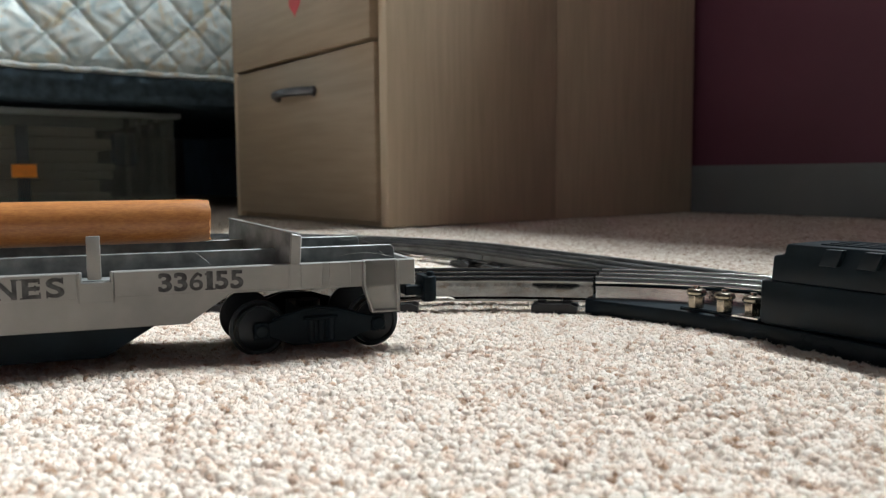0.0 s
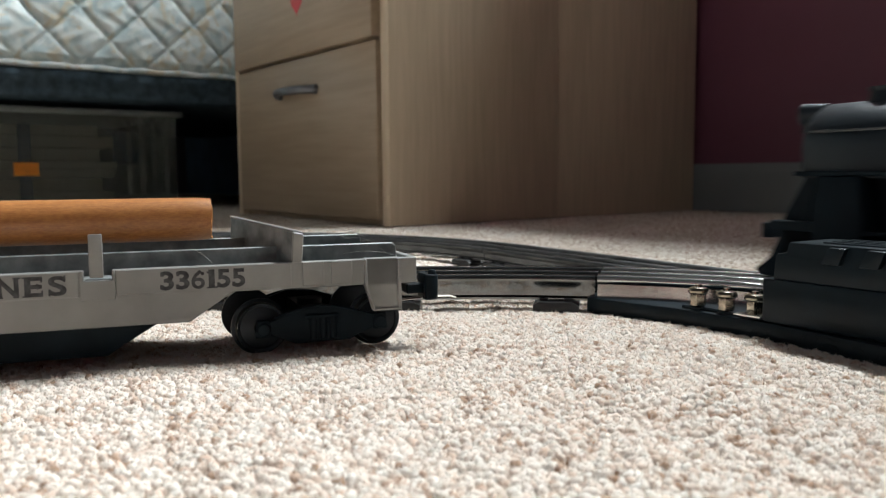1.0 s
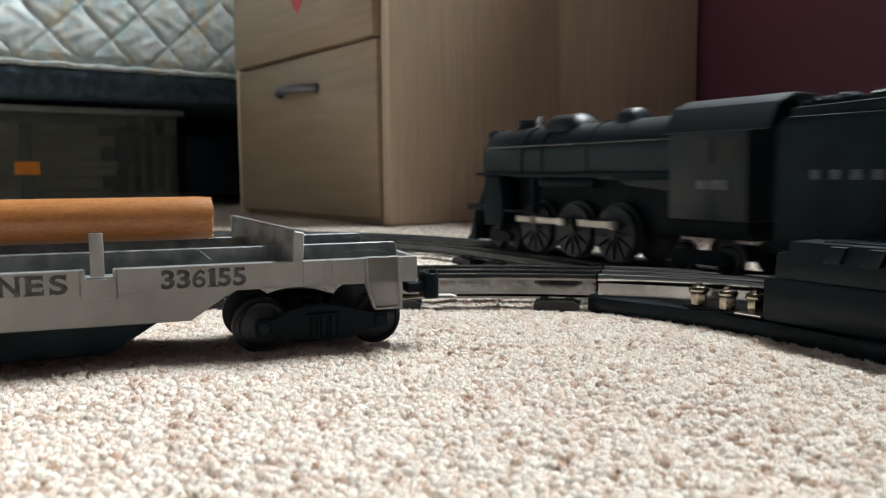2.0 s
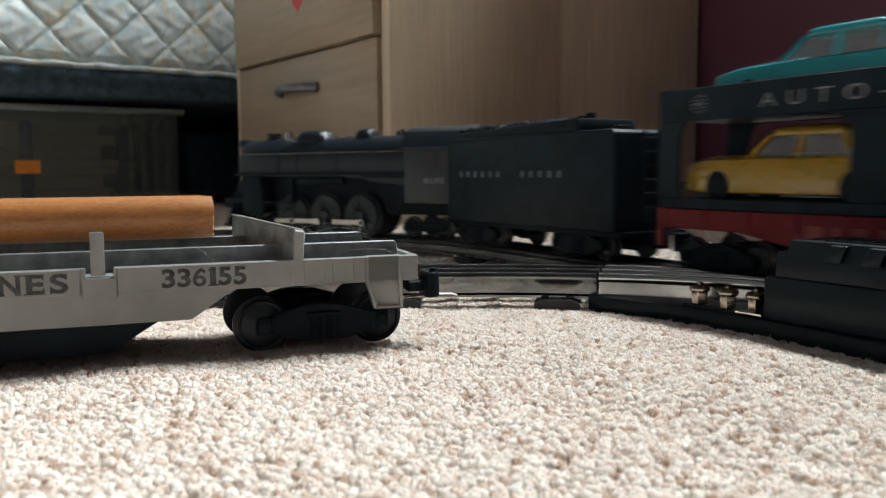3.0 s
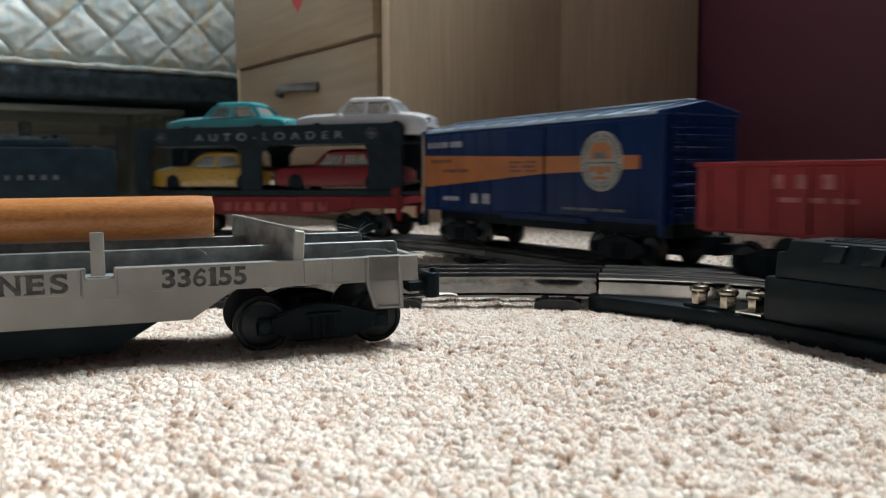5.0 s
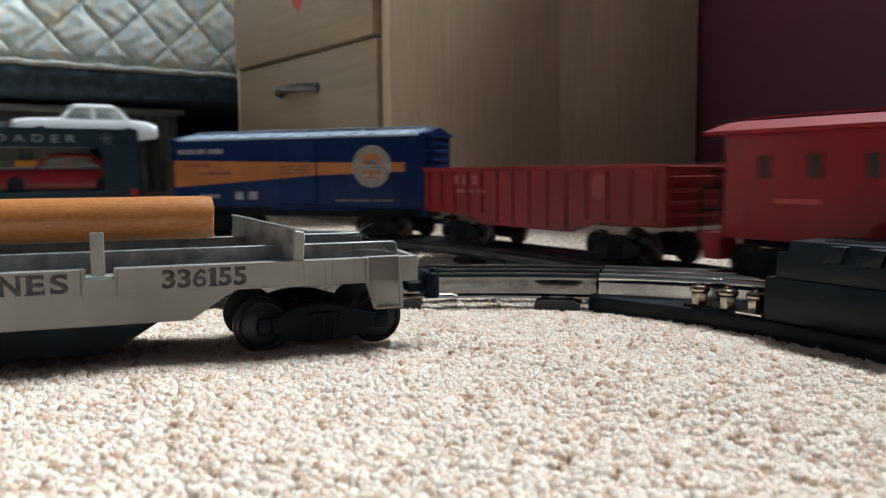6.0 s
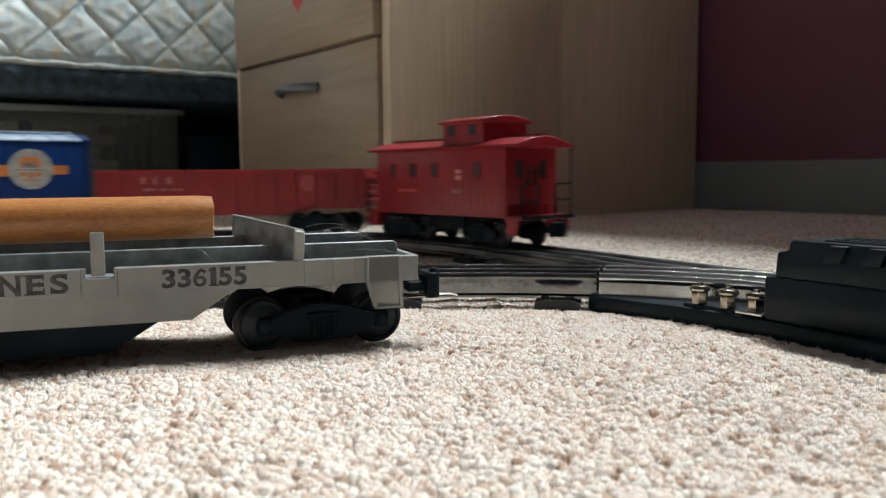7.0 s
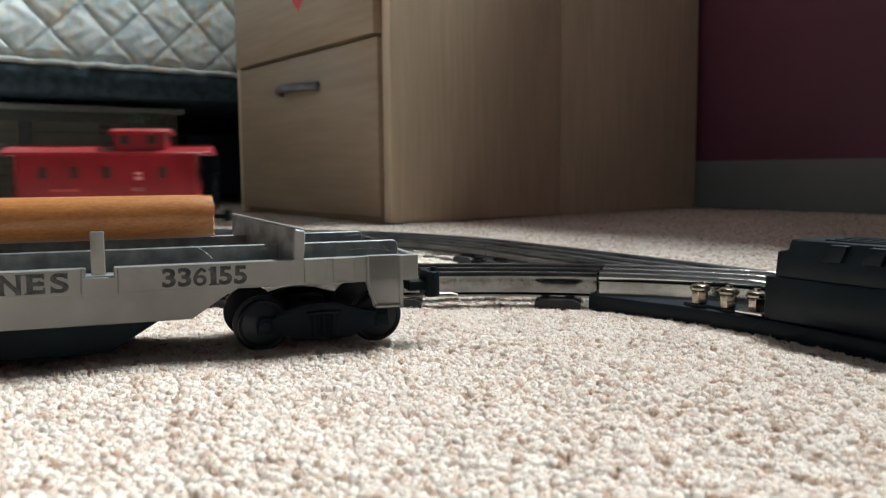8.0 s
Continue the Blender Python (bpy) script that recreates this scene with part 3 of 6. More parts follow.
def drawer_unit():
    """Maple chest beside the bed; a along its front, b from its back at the wall."""
    W, D, H = 0.473, 0.62, 0.74
    unit = thing("drawer_unit", "pale maple laminate drawer unit against the crimson wall", "drawer unit", ROOM)
    fb = -D - 0.026            # plane of the front
    zsplit = 0.2365
    for a0, a1 in ((-W, -W + 0.018), (-0.018, 0.0)):
        bm = bmesh.new()
        box(bm, a0, a1, fb + 0.004, fb + 0.30, 0.0, H)
        part("side_panel", bm, MAPLE_UP_LIT, unit, bevel=0.0012)
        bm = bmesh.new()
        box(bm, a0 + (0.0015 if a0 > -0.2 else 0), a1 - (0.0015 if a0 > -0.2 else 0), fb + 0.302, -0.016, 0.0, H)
        part("side_panel", bm, MAPLE_UP_LIT, unit, bevel=0.0012)
    bm = bmesh.new()
    box(bm, -W + 0.018, -0.018, fb + 0.02, -0.016, 0.02, H - 0.02)
    part("carcass", bm, EDGE, unit)
    bm = bmesh.new()
    box(bm, -W - 0.01, 0.01, fb - 0.015, -0.016, H, H + 0.022)
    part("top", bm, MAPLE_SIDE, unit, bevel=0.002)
    bm = bmesh.new()
    box(bm, -W + 0.018, -0.018, fb + 0.012, fb + 0.03, 0.0, 0.007)
    part("plinth", bm, MAPLE_SIDE, unit)
    for k, (z0, z1) in enumerate(((0.008, zsplit - 0.0025), (zsplit + 0.0015, 0.47), (0.477, 0.72))):
        bm = bmesh.new()
        push = 0.006 if k == 1 else 0.0
        box(bm, -W + 0.021, -0.0225, fb - push, fb + 0.018, z0, z1)
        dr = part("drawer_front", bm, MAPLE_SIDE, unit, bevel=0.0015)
        zc = z1 - 0.048
        bm = bmesh.new()
        pts = [(-W / 2 - 0.056 + 0.112 * i / 12, fb - push - 0.003 - 0.022 * math.sin(math.pi * i / 12) ** 0.6, zc) for i in range(13)]
        sweep(bm, pts, [(0.0045 * math.cos(q * math.pi / 4), 0.006 * math.sin(q * math.pi / 4)) for q in range(8)])
        for s in (-1, 1):
            tube(bm, (-W / 2 + s * 0.056, fb - push, zc), (-W / 2 + s * 0.056, fb - push - 0.006, zc), 0.0075, 0.0065, 14)
        part("handle", bm, HANDLE, dr, "dull pewter bow handle", bevel=0)
    # heart sticker on the middle drawer
    bm = bmesh.new()
    pts = []
    for i in range(40):
        q = 2 * math.pi * i / 40
        pts.append((0.0011 * 16 * math.sin(q) ** 3, 0.0011 * (13 * math.cos(q) - 5 * math.cos(2 * q) - 2 * math.cos(3 * q) - math.cos(4 * q))))
    prism(bm, [(p[0] - 0.222, p[1] + 0.312) for p in pts], 1, fb - 0.0068, fb - 0.006)
    part("heart_sticker", bm, STICKER, unit, "red heart shaped sticker")


def bed():
    a0 = -0.72
    zb = 0.262
    th = thing("bed", "bed with a quilted pale blue flowered box mattress", "bed", ROOM)
    # quilted side: cushions between diagonal seams
    nb, nz = 720, 110
    bs, zs = np.linspace(-2.0, -0.02, nb), np.linspace(zb, zb + 0.24, nz)
    Bq, Zq = np.meshgrid(bs, zs)
    p, q = Bq * 10.2 + Zq * 9.3, Bq * 9.0 - Zq * 9.6
    fp, fq = np.abs(p - np.round(p)), np.abs(q - np.round(q))
    d = np.minimum(fp, fq)
    puff = 0.62 * np.clip(d / 0.10, 0, 1) ** 0.55 + 0.38 * np.clip(d / 0.5, 0, 1) ** 0.8
    lip = np.clip((Zq - zb) / 0.02, 0, 1) ** 0.5
    out = 0.0115 * puff * lip + 0.018 * lip - 0.023
    out = out + 0.0012 * np.sin(Bq * 140 + 3 * np.sin(Zq * 90)) * puff
    verts = np.stack([a0 + out, Bq, Zq], -1).reshape(-1, 3)
    i = np.arange(nz - 1)[:, None] * nb + np.arange(nb - 1)[None]
    faces = np.stack([i, i + 1, i + nb + 1, i + nb], -1).reshape(-1, 4)
    me = bpy.data.meshes.new("quilted_side")
    me.from_pydata(verts.tolist(), [], faces.tolist())
    me.polygons.foreach_set("use_smooth", np.ones(len(faces), bool))
    me.materials.append(TICKING)
    ob = new("quilted_side", me)
    ob.parent = th
    bm = bmesh.new()
    box(bm, a0 - 1.4, a0 - 0.031, -2.0, -0.02, zb, zb + 0.24)
    part("mattress", bm, TICKING, th, bevel=0.01)
    # piping along the lower edge
    bm = bmesh.new()
    sweep(bm, [(a0 + 0.002, -2.0 + 0.02 * k, zb + 0.0015 * math.sin(k * 1.7)) for k in range(100)],
          [(0.005 * math.cos(k * math.pi / 4), 0.005 * math.sin(k * math.pi / 4)) for k in range(8)])
    part("piping", bm, TICKING, th)
    bm = bmesh.new()
    box(bm, a0 - 1.39, a0 - 0.01, -1.99, -0.03, zb - 0.055, zb - 0.004)
    part("base", bm, BLACK_CLOTH, th, bevel=0.006)
    bm = bmesh.new()
    box(bm, ROOM_W + 0.01, -0.47, -0.06, -0.02, -0.004, 0.50)
    part("head_panel", bm, HEAD_LIFTED, th, "dark panel at the bed's head, brightened in blue", bevel=0.004)
    for b in (-1.9, -0.12):
        for a in (a0 - 0.9, a0 - 0.1):
            bm = bmesh.new()
            tube(bm, (a, b, -0.004), (a, b, zb - 0.055), 0.022, 0.026, 16)
            part("leg", bm, BLACK_CLOTH, th)


def storage_bin():
    """Half-clear box under the bed, filled with papers."""
    a0, b0, b1, z1 = -0.80, -1.62, -0.635, 0.195
    th = thing("storage_bin", "milky clear plastic storage bin full of papers under the bed", "storage bin", ROOM)
    t = 0.004
    bm = bmesh.new()
    prism(bm, [(a0 - 0.012, 0.0), (a0, z1 - 0.012), (a0 - t, z1 - 0.012), (a0 - 0.012 - t, 0.0)], 1, b0, b1)
    prism(bm, [(a0 - 0.44, 0.0), (a0 - 0.45, z1 - 0.012), (a0 - 0.45 + t, z1 - 0.012), (a0 - 0.44 + t, 0.0)], 1, b0, b1)
    box(bm, a0 - 0.446, a0 - 0.004, b0, b0 + t, 0, z1 - 0.012)
    box(bm, a0 - 0.446, a0 - 0.004, b1 - t, b1, 0, z1 - 0.012)
    box(bm, a0 - 0.44, a0 - 0.012, b0, b1, 0, t)
    part("tub", bm, BIN, th)
    for k in range(4):
        bm = bmesh.new()
        box(bm, a0 - 0.004, a0 + 0.003, b1 - 0.028 - 0.024 * k, b1 - 0.018 - 0.024 * k, 0.012, z1 - 0.014)
        part("rib", bm, BIN, th, bevel=0.002)
    bm = bmesh.new()
    box(bm, a0 - 0.46, a0 + 0.012, b0 - 0.012, b1 + 0.012, z1 - 0.011, z1)
    part("lid", bm, BIN_RIM, th, bevel=0.003)
    rnd = random.Random(4)
    z = 0.006
    while z < 0.150:
        h = rnd.uniform(0.012, 0.024)
        bm = bmesh.new()
        box(bm, a0 - 0.40, a0 - 0.03 - rnd.uniform(0, 0.012), b0 + 0.03, b1 - 0.10 - rnd.uniform(0, 0.05), z, z + h)
        part("paper_stack", bm, PAPER, th, bevel=0.002)
        z += h + 0.002
    bm = bmesh.new()
    box(bm, a0 - 0.05, a0 - 0.02, b1 - 0.115, b1 - 0.07, 0.09, 0.155)
    part("pouch", bm, NAVY, th, bevel=0.008)
    bm = bmesh.new()
    box(bm, a0 - 0.028, a0 - 0.018, b1 - 0.288, b1 - 0.266, 0.01, 0.165)
    part("strap", bm, NAVY, th, bevel=0.003)
    bm = bmesh.new()
    box(bm, a0 - 0.004, a0 - 0.001, b1 - 0.300, b1 - 0.258, 0.068, 0.092)
    part("label_card", bm, ORANGE, th, "orange paper label")


# ---------------------------------------------------------------- track
ZR = 0.0125                    # top of the rails
GAUGE = 0.0178                 # middle rail to outer rail
START, HEAD, RAD, STRAIGHT = Vector((0.0466, 0.5792)), radians(121.24), 0.3237, 0.52
FWD = Vector((math.cos(HEAD), math.sin(HEAD)))
LEFT = Vector((-FWD.y, FWD.x))
HUB = START + LEFT * RAD
HALF = math.pi * RAD
LOOP = 2 * (HALF + STRAIGHT)


def oval(s):
    """Point and heading on the loop, s metres after the end of the switch's straight."""
    s = (s + STRAIGHT) % LOOP - STRAIGHT
    if s <= 0:
        return START + FWD * s, HEAD
    if s <= HALF:
        a = s / RAD
        return HUB - LEFT * RAD * math.cos(a) + FWD * RAD * math.sin(a), HEAD + a
    if s <= HALF + STRAIGHT:
        return HUB + LEFT * RAD - FWD * (s - HALF), HEAD + math.pi
    a = (s - HALF - STRAIGHT) / RAD
    return HUB - FWD * STRAIGHT + LEFT * RAD * math.cos(a) - FWD * RAD * math.sin(a), HEAD + math.pi + a


RAIL_SECTION = [(-0.0026, -0.0016), (-0.0018, -0.0003), (0, 0), (0.0018, -0.0003), (0.0026, -0.0016), (0.0020, -0.0034),
                (0.0009, -0.0042), (0.0009, -0.0080), (0.0036, -0.0086), (0.0036, -0.0096), (-0.0036, -0.0096),
                (-0.0036, -0.0086), (-0.0009, -0.0080), (-0.0009, -0.0042), (-0.0020, -0.0034)]


# the siding's rail is taller, with a deep web under its tubular head
TALL_SECTION = [(-0.0024, -0.0018), (-0.0016, -0.0004), (0, 0), (0.0016, -0.0004), (0.0024, -0.0018), (0.0023, -0.0034), (0.0010, -0.0046),
                (0.00124, -0.0104), (0.0038, -0.0112), (0.0038, -0.0122), (-0.0038, -0.0122), (-0.0038, -0.0112), (-0.00124, -0.0104),
                (-0.0010, -0.0046), (-0.0023, -0.0034)]
SWITCH_SECTION = [(a * (1.14 if abs(b + 0.0104) < 1e-6 else 1.0), b) for a, b in TALL_SECTION]
ZS = 0.0154                    # top of the siding's rails


def siding_top(s):
    """The siding's rails come down to the main line's height inside the switch."""
    return ZR + 0.0003 + (ZS - ZR) * max(0.0, min(1.0, (s + 0.20) / 0.06))


def side_point(p, h, off):
    return (p.x - math.sin(h) * off, p.y + math.cos(h) * off)


def track_section(at, s0, s1, mat, ties, label, group):
    """One piece of tubular three-rail track between s0 and s1 of the line `at`."""
    p, h = at((s0 + s1) / 2)
    th = thing("track_section", label, "toy track", Matrix.Translation((p.x, p.y, 0)), group)
    inv = Vector((p.x, p.y, 0))
    n = max(2, int((s1 - s0) / 0.012))
    tall = at is spur
    for off in (-GAUGE, 0, GAUGE):
        pts = []
        for k in range(n + 1):
            q, hh = at(s0 + 0.0004 + (s1 - s0 - 0.0008) * k / n)
            pts.append(Vector((*side_point(q, hh, off), ZS if tall else ZR)) - inv)
        bm = bmesh.new()
        sweep(bm, pts, TALL_SECTION if tall else RAIL_SECTION)
        part("rail", bm, mat, th, smooth=50)
    for f in ties:
        q, hh = at(s0 + (s1 - s0) * f)
        bm = bmesh.new()
        prism(bm, [(-0.011, -0.004), (0.011, -0.004), (0.011, 0.0012), (0.008, 0.0028), (-0.008, 0.0028), (-0.011, 0.0012)], 1, -0.027, 0.027)
        for off in (-GAUGE, 0, GAUGE):
            for sx in (-0.006, 0.006):
                box(bm, sx - 0.002, sx + 0.002, off - 0.0048, off + 0.0048, 0.0024, 0.0042)
        part("tie", bm, TIE, th, at=Matrix.Translation(Vector((q.x, q.y, 0)) - inv) @ pose(0, 0, 0, 0, 0, math.degrees(hh)))
    return th


SPUR_R = 0.234
SPUR_HUB = Vector((0.015, 0.179))


def spur(s):
    """The diverging line: s = 0 where it is broadside to the phone, negative towards the switch."""
    if s <= 0:
        a = math.pi / 2 + s / SPUR_R
        return SPUR_HUB + Vector((math.cos(a), math.sin(a))) * SPUR_R, a + math.pi / 2
    return SPUR_HUB + Vector((-s, SPUR_R)), math.pi


def tracks():
    step = HALF / 4
    edges = [0.0, step, 2 * step, 3 * step, HALF, HALF + STRAIGHT / 2, HALF + STRAIGHT,
             HALF + STRAIGHT + step, HALF + STRAIGHT + 2 * step, HALF + STRAIGHT + 3 * step, LOOP - STRAIGHT]
    for s0, s1 in zip(edges, edges[1:]):
        track_section(oval, s0, s1, RAIL_OLD, (0.08, 0.5, 0.92), "dull three-rail toy train track on the carpet", "running line")
    track_section(oval, -0.20, 0.0, RAIL_OLD, (0.14, 0.5, 0.9), "dull straight three-rail toy track joining the switch", "running line")
    track_section(spur, -0.066, 0.14, RAIL_SIDING, (0.1, 0.5, 0.9), "bright three-rail toy track leaving the switch", "siding track")
    track_section(spur, 0.14, 0.38, RAIL_SIDING, (0.1, 0.5, 0.9), "bright three-rail toy track behind the grey log car", "siding track")


def track_switch():
    """The turnout: black base, its rails, the terminal posts and the motor housing."""
    base = thing("track_switch", "black toy track switch with brass terminals on the carpet", "track switch")
    outline = [(0.0700, 0.3830), (0.1036, 0.3500), (0.1285, 0.3145), (0.153, 0.2645), (0.262, 0.078), (0.345, 0.126), (0.188, 0.385),
               (0.165, 0.425), (0.128, 0.405), (0.094, 0.437)]
    bm = bmesh.new()
    prism(bm, outline, 2, -0.003, 0.0052)
    part("base", bm, BAKELITE, base, bevel=0.0012)
    for line, s0, s1, offs in ((oval, -STRAIGHT, -0.201, (-GAUGE, 0, GAUGE)), (spur, -0.20, -0.067, (-GAUGE, 0, GAUGE))):
        for off in offs:
            bm = bmesh.new()
            pts = []
            for k in range(17):
                q, hh = line(s0 + (s1 - s0) * k / 16)
                pts.append((*side_point(q, hh, off), siding_top(s0 + (s1 - s0) * k / 16) if line is spur else ZR))
            sweep(bm, pts, SWITCH_SECTION if line is spur else RAIL_SECTION)
            part("rail", bm, RAIL, base, smooth=50)
    # raised terminal block, its plate and the hexagonal nuts
    bm = bmesh.new()
    prism(bm, [(0.1060, 0.3505), (0.1150, 0.3400), (0.1275, 0.3185), (0.1370, 0.3240), (0.1250, 0.3460), (0.1145, 0.3560)], 2, 0.0050, 0.0066)
    part("terminal_block", bm, BAKELITE, base, bevel=0.0005, segments=1)
    for x, y in ((0.1124, 0.3467), (0.1206, 0.3348), (0.1288, 0.3250)):
        bm = bmesh.new()
        lathe(bm, [(0.0, 0.0031), (0.0004, 0.0035), (0.0058, 0.0036), (0.0062, 0.0033)], (x, y, 0.0064), (0, 0, 1), 6)
        nut = part("terminal_nut", bm, BRASS, base, "dull nickelled hexagonal terminal nut", bevel=0.0002, segments=1, smooth=20)
        bm = bmesh.new()
        lathe(bm, [(0.0055, 0.0034), (0.0063, 0.0043), (0.0072, 0.0044), (0.0082, 0.0038), (0.0087, 0.0024), (0.0088, 0.0015), (0.0097, 0.0014), (0.0099, 0.0006)], (x, y, 0.0064), (0, 0, 1), 20)
        part("cap", bm, BRASS, nut, smooth=30)
    # small pale plate beside the third nut
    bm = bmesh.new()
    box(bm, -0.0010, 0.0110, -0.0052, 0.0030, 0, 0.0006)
    part("pale_plate", bm, NICKEL, base, at=pose(0.1245, 0.3260, 0.0067, 0, 0, -56))
    # housing, in the straight's frame: x backwards along the straight, y to the near side
    fr = Matrix.Translation((START.x, START.y, 0)) @ pose(0, 0, 0, 0, 0, math.degrees(HEAD) + 180)
    bm = bmesh.new()
    y1 = -0.0685
    box(bm, 0.268, 0.392, y1, y1 + 0.030, 0.0054, 0.0232)
    h = part("motor_housing", bm, BAKELITE, base, "black moulded motor housing", bevel=0.0016, at=fr)
    bm = bmesh.new()
    prism(bm, [(0.272, 0.0225), (0.2728, 0.0330), (0.2775, 0.0338), (0.2785, 0.0380), (0.378, 0.0380), (0.383, 0.0225)], 1, y1 + 0.0012, y1 + 0.029)
    part("lamp_cover", bm, BAKELITE, h, bevel=0.0010)
    for k in range(6):
        x = 0.2935 + 0.0145 * k
        bm = bmesh.new()
        prism(bm, [(x, 0.0308), (x + 0.0070, 0.0308), (x + 0.0095, 0.0372), (x + 0.0030, 0.0372)], 1, y1 - 0.0012, y1 + 0.0022)
        part("cooling_louvre", bm, BAKELITE, h, bevel=0.0005)
    for k in range(4):
        bm = bmesh.new()
        box(bm, 0.290, 0.372, y1 + 0.0052 + 0.0058 * k, y1 + 0.0074 + 0.0058 * k, 0.0378, 0.0386)
        part("top_rib", bm, BAKELITE, h, bevel=0.0003, segments=1)


# ---------------------------------------------------------------- rolling stock parts
def truck(parent, x, base, wheel_r, gauge=0.0150, z0=0.0, side_y=0.0215, mats=None):
    """A two-axle truck at x on its car; the wheels stand on z0."""
    tr = thing_part("truck", parent, pose(x, 0, z0))
    for s in (1, -1):
        bm = bmesh.new()
        zc, hb = wheel_r, base / 2
        prism(bm, [(-hb - 0.003, zc + 0.0012), (-hb - 0.002, zc - 0.0026), (-hb + 0.003, zc - 0.0026), (-hb * 0.46, zc - 0.0062), (hb * 0.46, zc - 0.0062),
                   (hb - 0.003, zc - 0.0026), (hb + 0.002, zc - 0.0026), (hb + 0.003, zc + 0.0012), (hb - 0.002, zc + 0.0026), (hb * 0.28, zc + 0.0074),
                   (-hb * 0.24, zc + 0.0080), (-hb + 0.002, zc + 0.0026)], 1, s * side_y - 0.0013, s * side_y + 0.0013)
        for k in (-1, 1):
            tube(bm, (k * hb, s * (side_y + 0.0005), zc), (k * hb, s * (side_y + 0.0030), zc), 0.0032, 0.0024, 14)
            lo, hi = sorted((s * side_y, s * (side_y + 0.0022)))
            prism(bm, [(k * hb - 0.0030, zc - 0.0030), (k * hb + 0.0030, zc - 0.0030), (k * hb + 0.0024, zc + 0.0034), (k * hb - 0.0024, zc + 0.0034)], 1, lo, hi)
        for k in (-1, 0, 1):
            tube(bm, (k * 0.0038, s * (side_y + 0.0010), zc - 0.0052), (k * 0.0038, s * (side_y + 0.0010), zc + 0.0035), 0.0015, 0.0015, 10)
        lo, hi = sorted((s * (side_y - 0.0012), s * (side_y + 0.0026)))
        box(bm, -0.0068, 0.0062, lo, hi, zc + 0.0030, zc + 0.0044)
        sweep(bm, [(-hb + 0.004 + (2 * hb - 0.006) * q / 10, s * (side_y + 0.0019), zc + 0.0030 + 0.0046 * math.sin(math.pi * min(1.0, 0.12 + 0.088 * q)) ** 1.5) for q in range(11)],
              [(0.0008, -0.0005), (0.0008, 0.0005), (-0.0008, 0.0005), (-0.0008, -0.0005)])
        part("side_frame", bm, BLACK, tr, bevel=0.0004, segments=1)
    bm = bmesh.new()
    box(bm, -0.005, 0.005, -side_y, side_y, wheel_r - 0.001, wheel_r + 0.005)
    tube(bm, (0, 0, wheel_r + 0.004), (0, 0, wheel_r + 0.0075), 0.005, 0.005, 14)
    part("bolster", bm, BLACK, tr)
    for k in (-1, 1):
        ax = part("wheelset", wheelset_mesh(wheel_r, gauge), [WHEEL, TREAD], tr, at=pose(k * base / 2, 0, wheel_r), smooth=30)
    return tr


def thing_part(name, parent, at):
    ob = new(name)
    ob.empty_display_size = 0.005
    ob.parent = parent
    ob.matrix_basis = at
    return ob


def wheelset_mesh(r, gauge):
    bm = bmesh.new()
    for s in (1, -1):
        prof = [(0.0, r * 0.30), (0.0004, r * 0.62), (0.0010, r * 0.80), (0.0004, r * 0.84), (0.0, r * 0.94), (0.0034, r * 0.97), (0.0038, r * 1.10), (0.0050, r * 1.10), (0.0054, r * 0.9), (0.0054, r * 0.3)]
        lathe(bm, prof, (0, s * (gauge + 0.004), 0), (0, -s, 0), 28)
    tube(bm, (0, -gauge, 0), (0, gauge, 0), 0.0016, 0.0016, 10)
    bm.faces.ensure_lookup_table()
    for f in bm.faces:
        c = f.calc_center_median()
        rad = math.hypot(c.x, c.z)
        f.material_index = 1 if 0.94 * r < rad < 0.99 * r else 0
    return bm


def coupler(parent, x, sgn, z, reach=0.014):
    """A knuckle coupler on its drawbar, pointing along sgn * x."""
    bm = bmesh.new()
    box(bm, min(x, x + sgn * reach * 0.7), max(x, x + sgn * reach * 0.7), -0.0035, 0.0035, z - 0.003, z + 0.001)
    prism(bm, [(x + sgn * reach * 0.55, -0.0062), (x + sgn * reach * 0.75, -0.0068), (x + sgn * reach, -0.0050), (x + sgn * reach, -0.0012), (x + sgn * reach * 0.82, 0.0010),
               (x + sgn * reach * 0.86, 0.0052), (x + sgn * reach * 0.70, 0.0062), (x + sgn * reach * 0.55, 0.0045)], 2, z - 0.0055, z + 0.0045)
    tube(bm, (x + sgn * reach * 0.83, -0.0036, z + 0.0040), (x + sgn * reach * 0.83, -0.0036, z + 0.0062), 0.0018, 0.0016, 10)
    return part("coupler", bm, BLACK, parent, bevel=0.0005, segments=1)


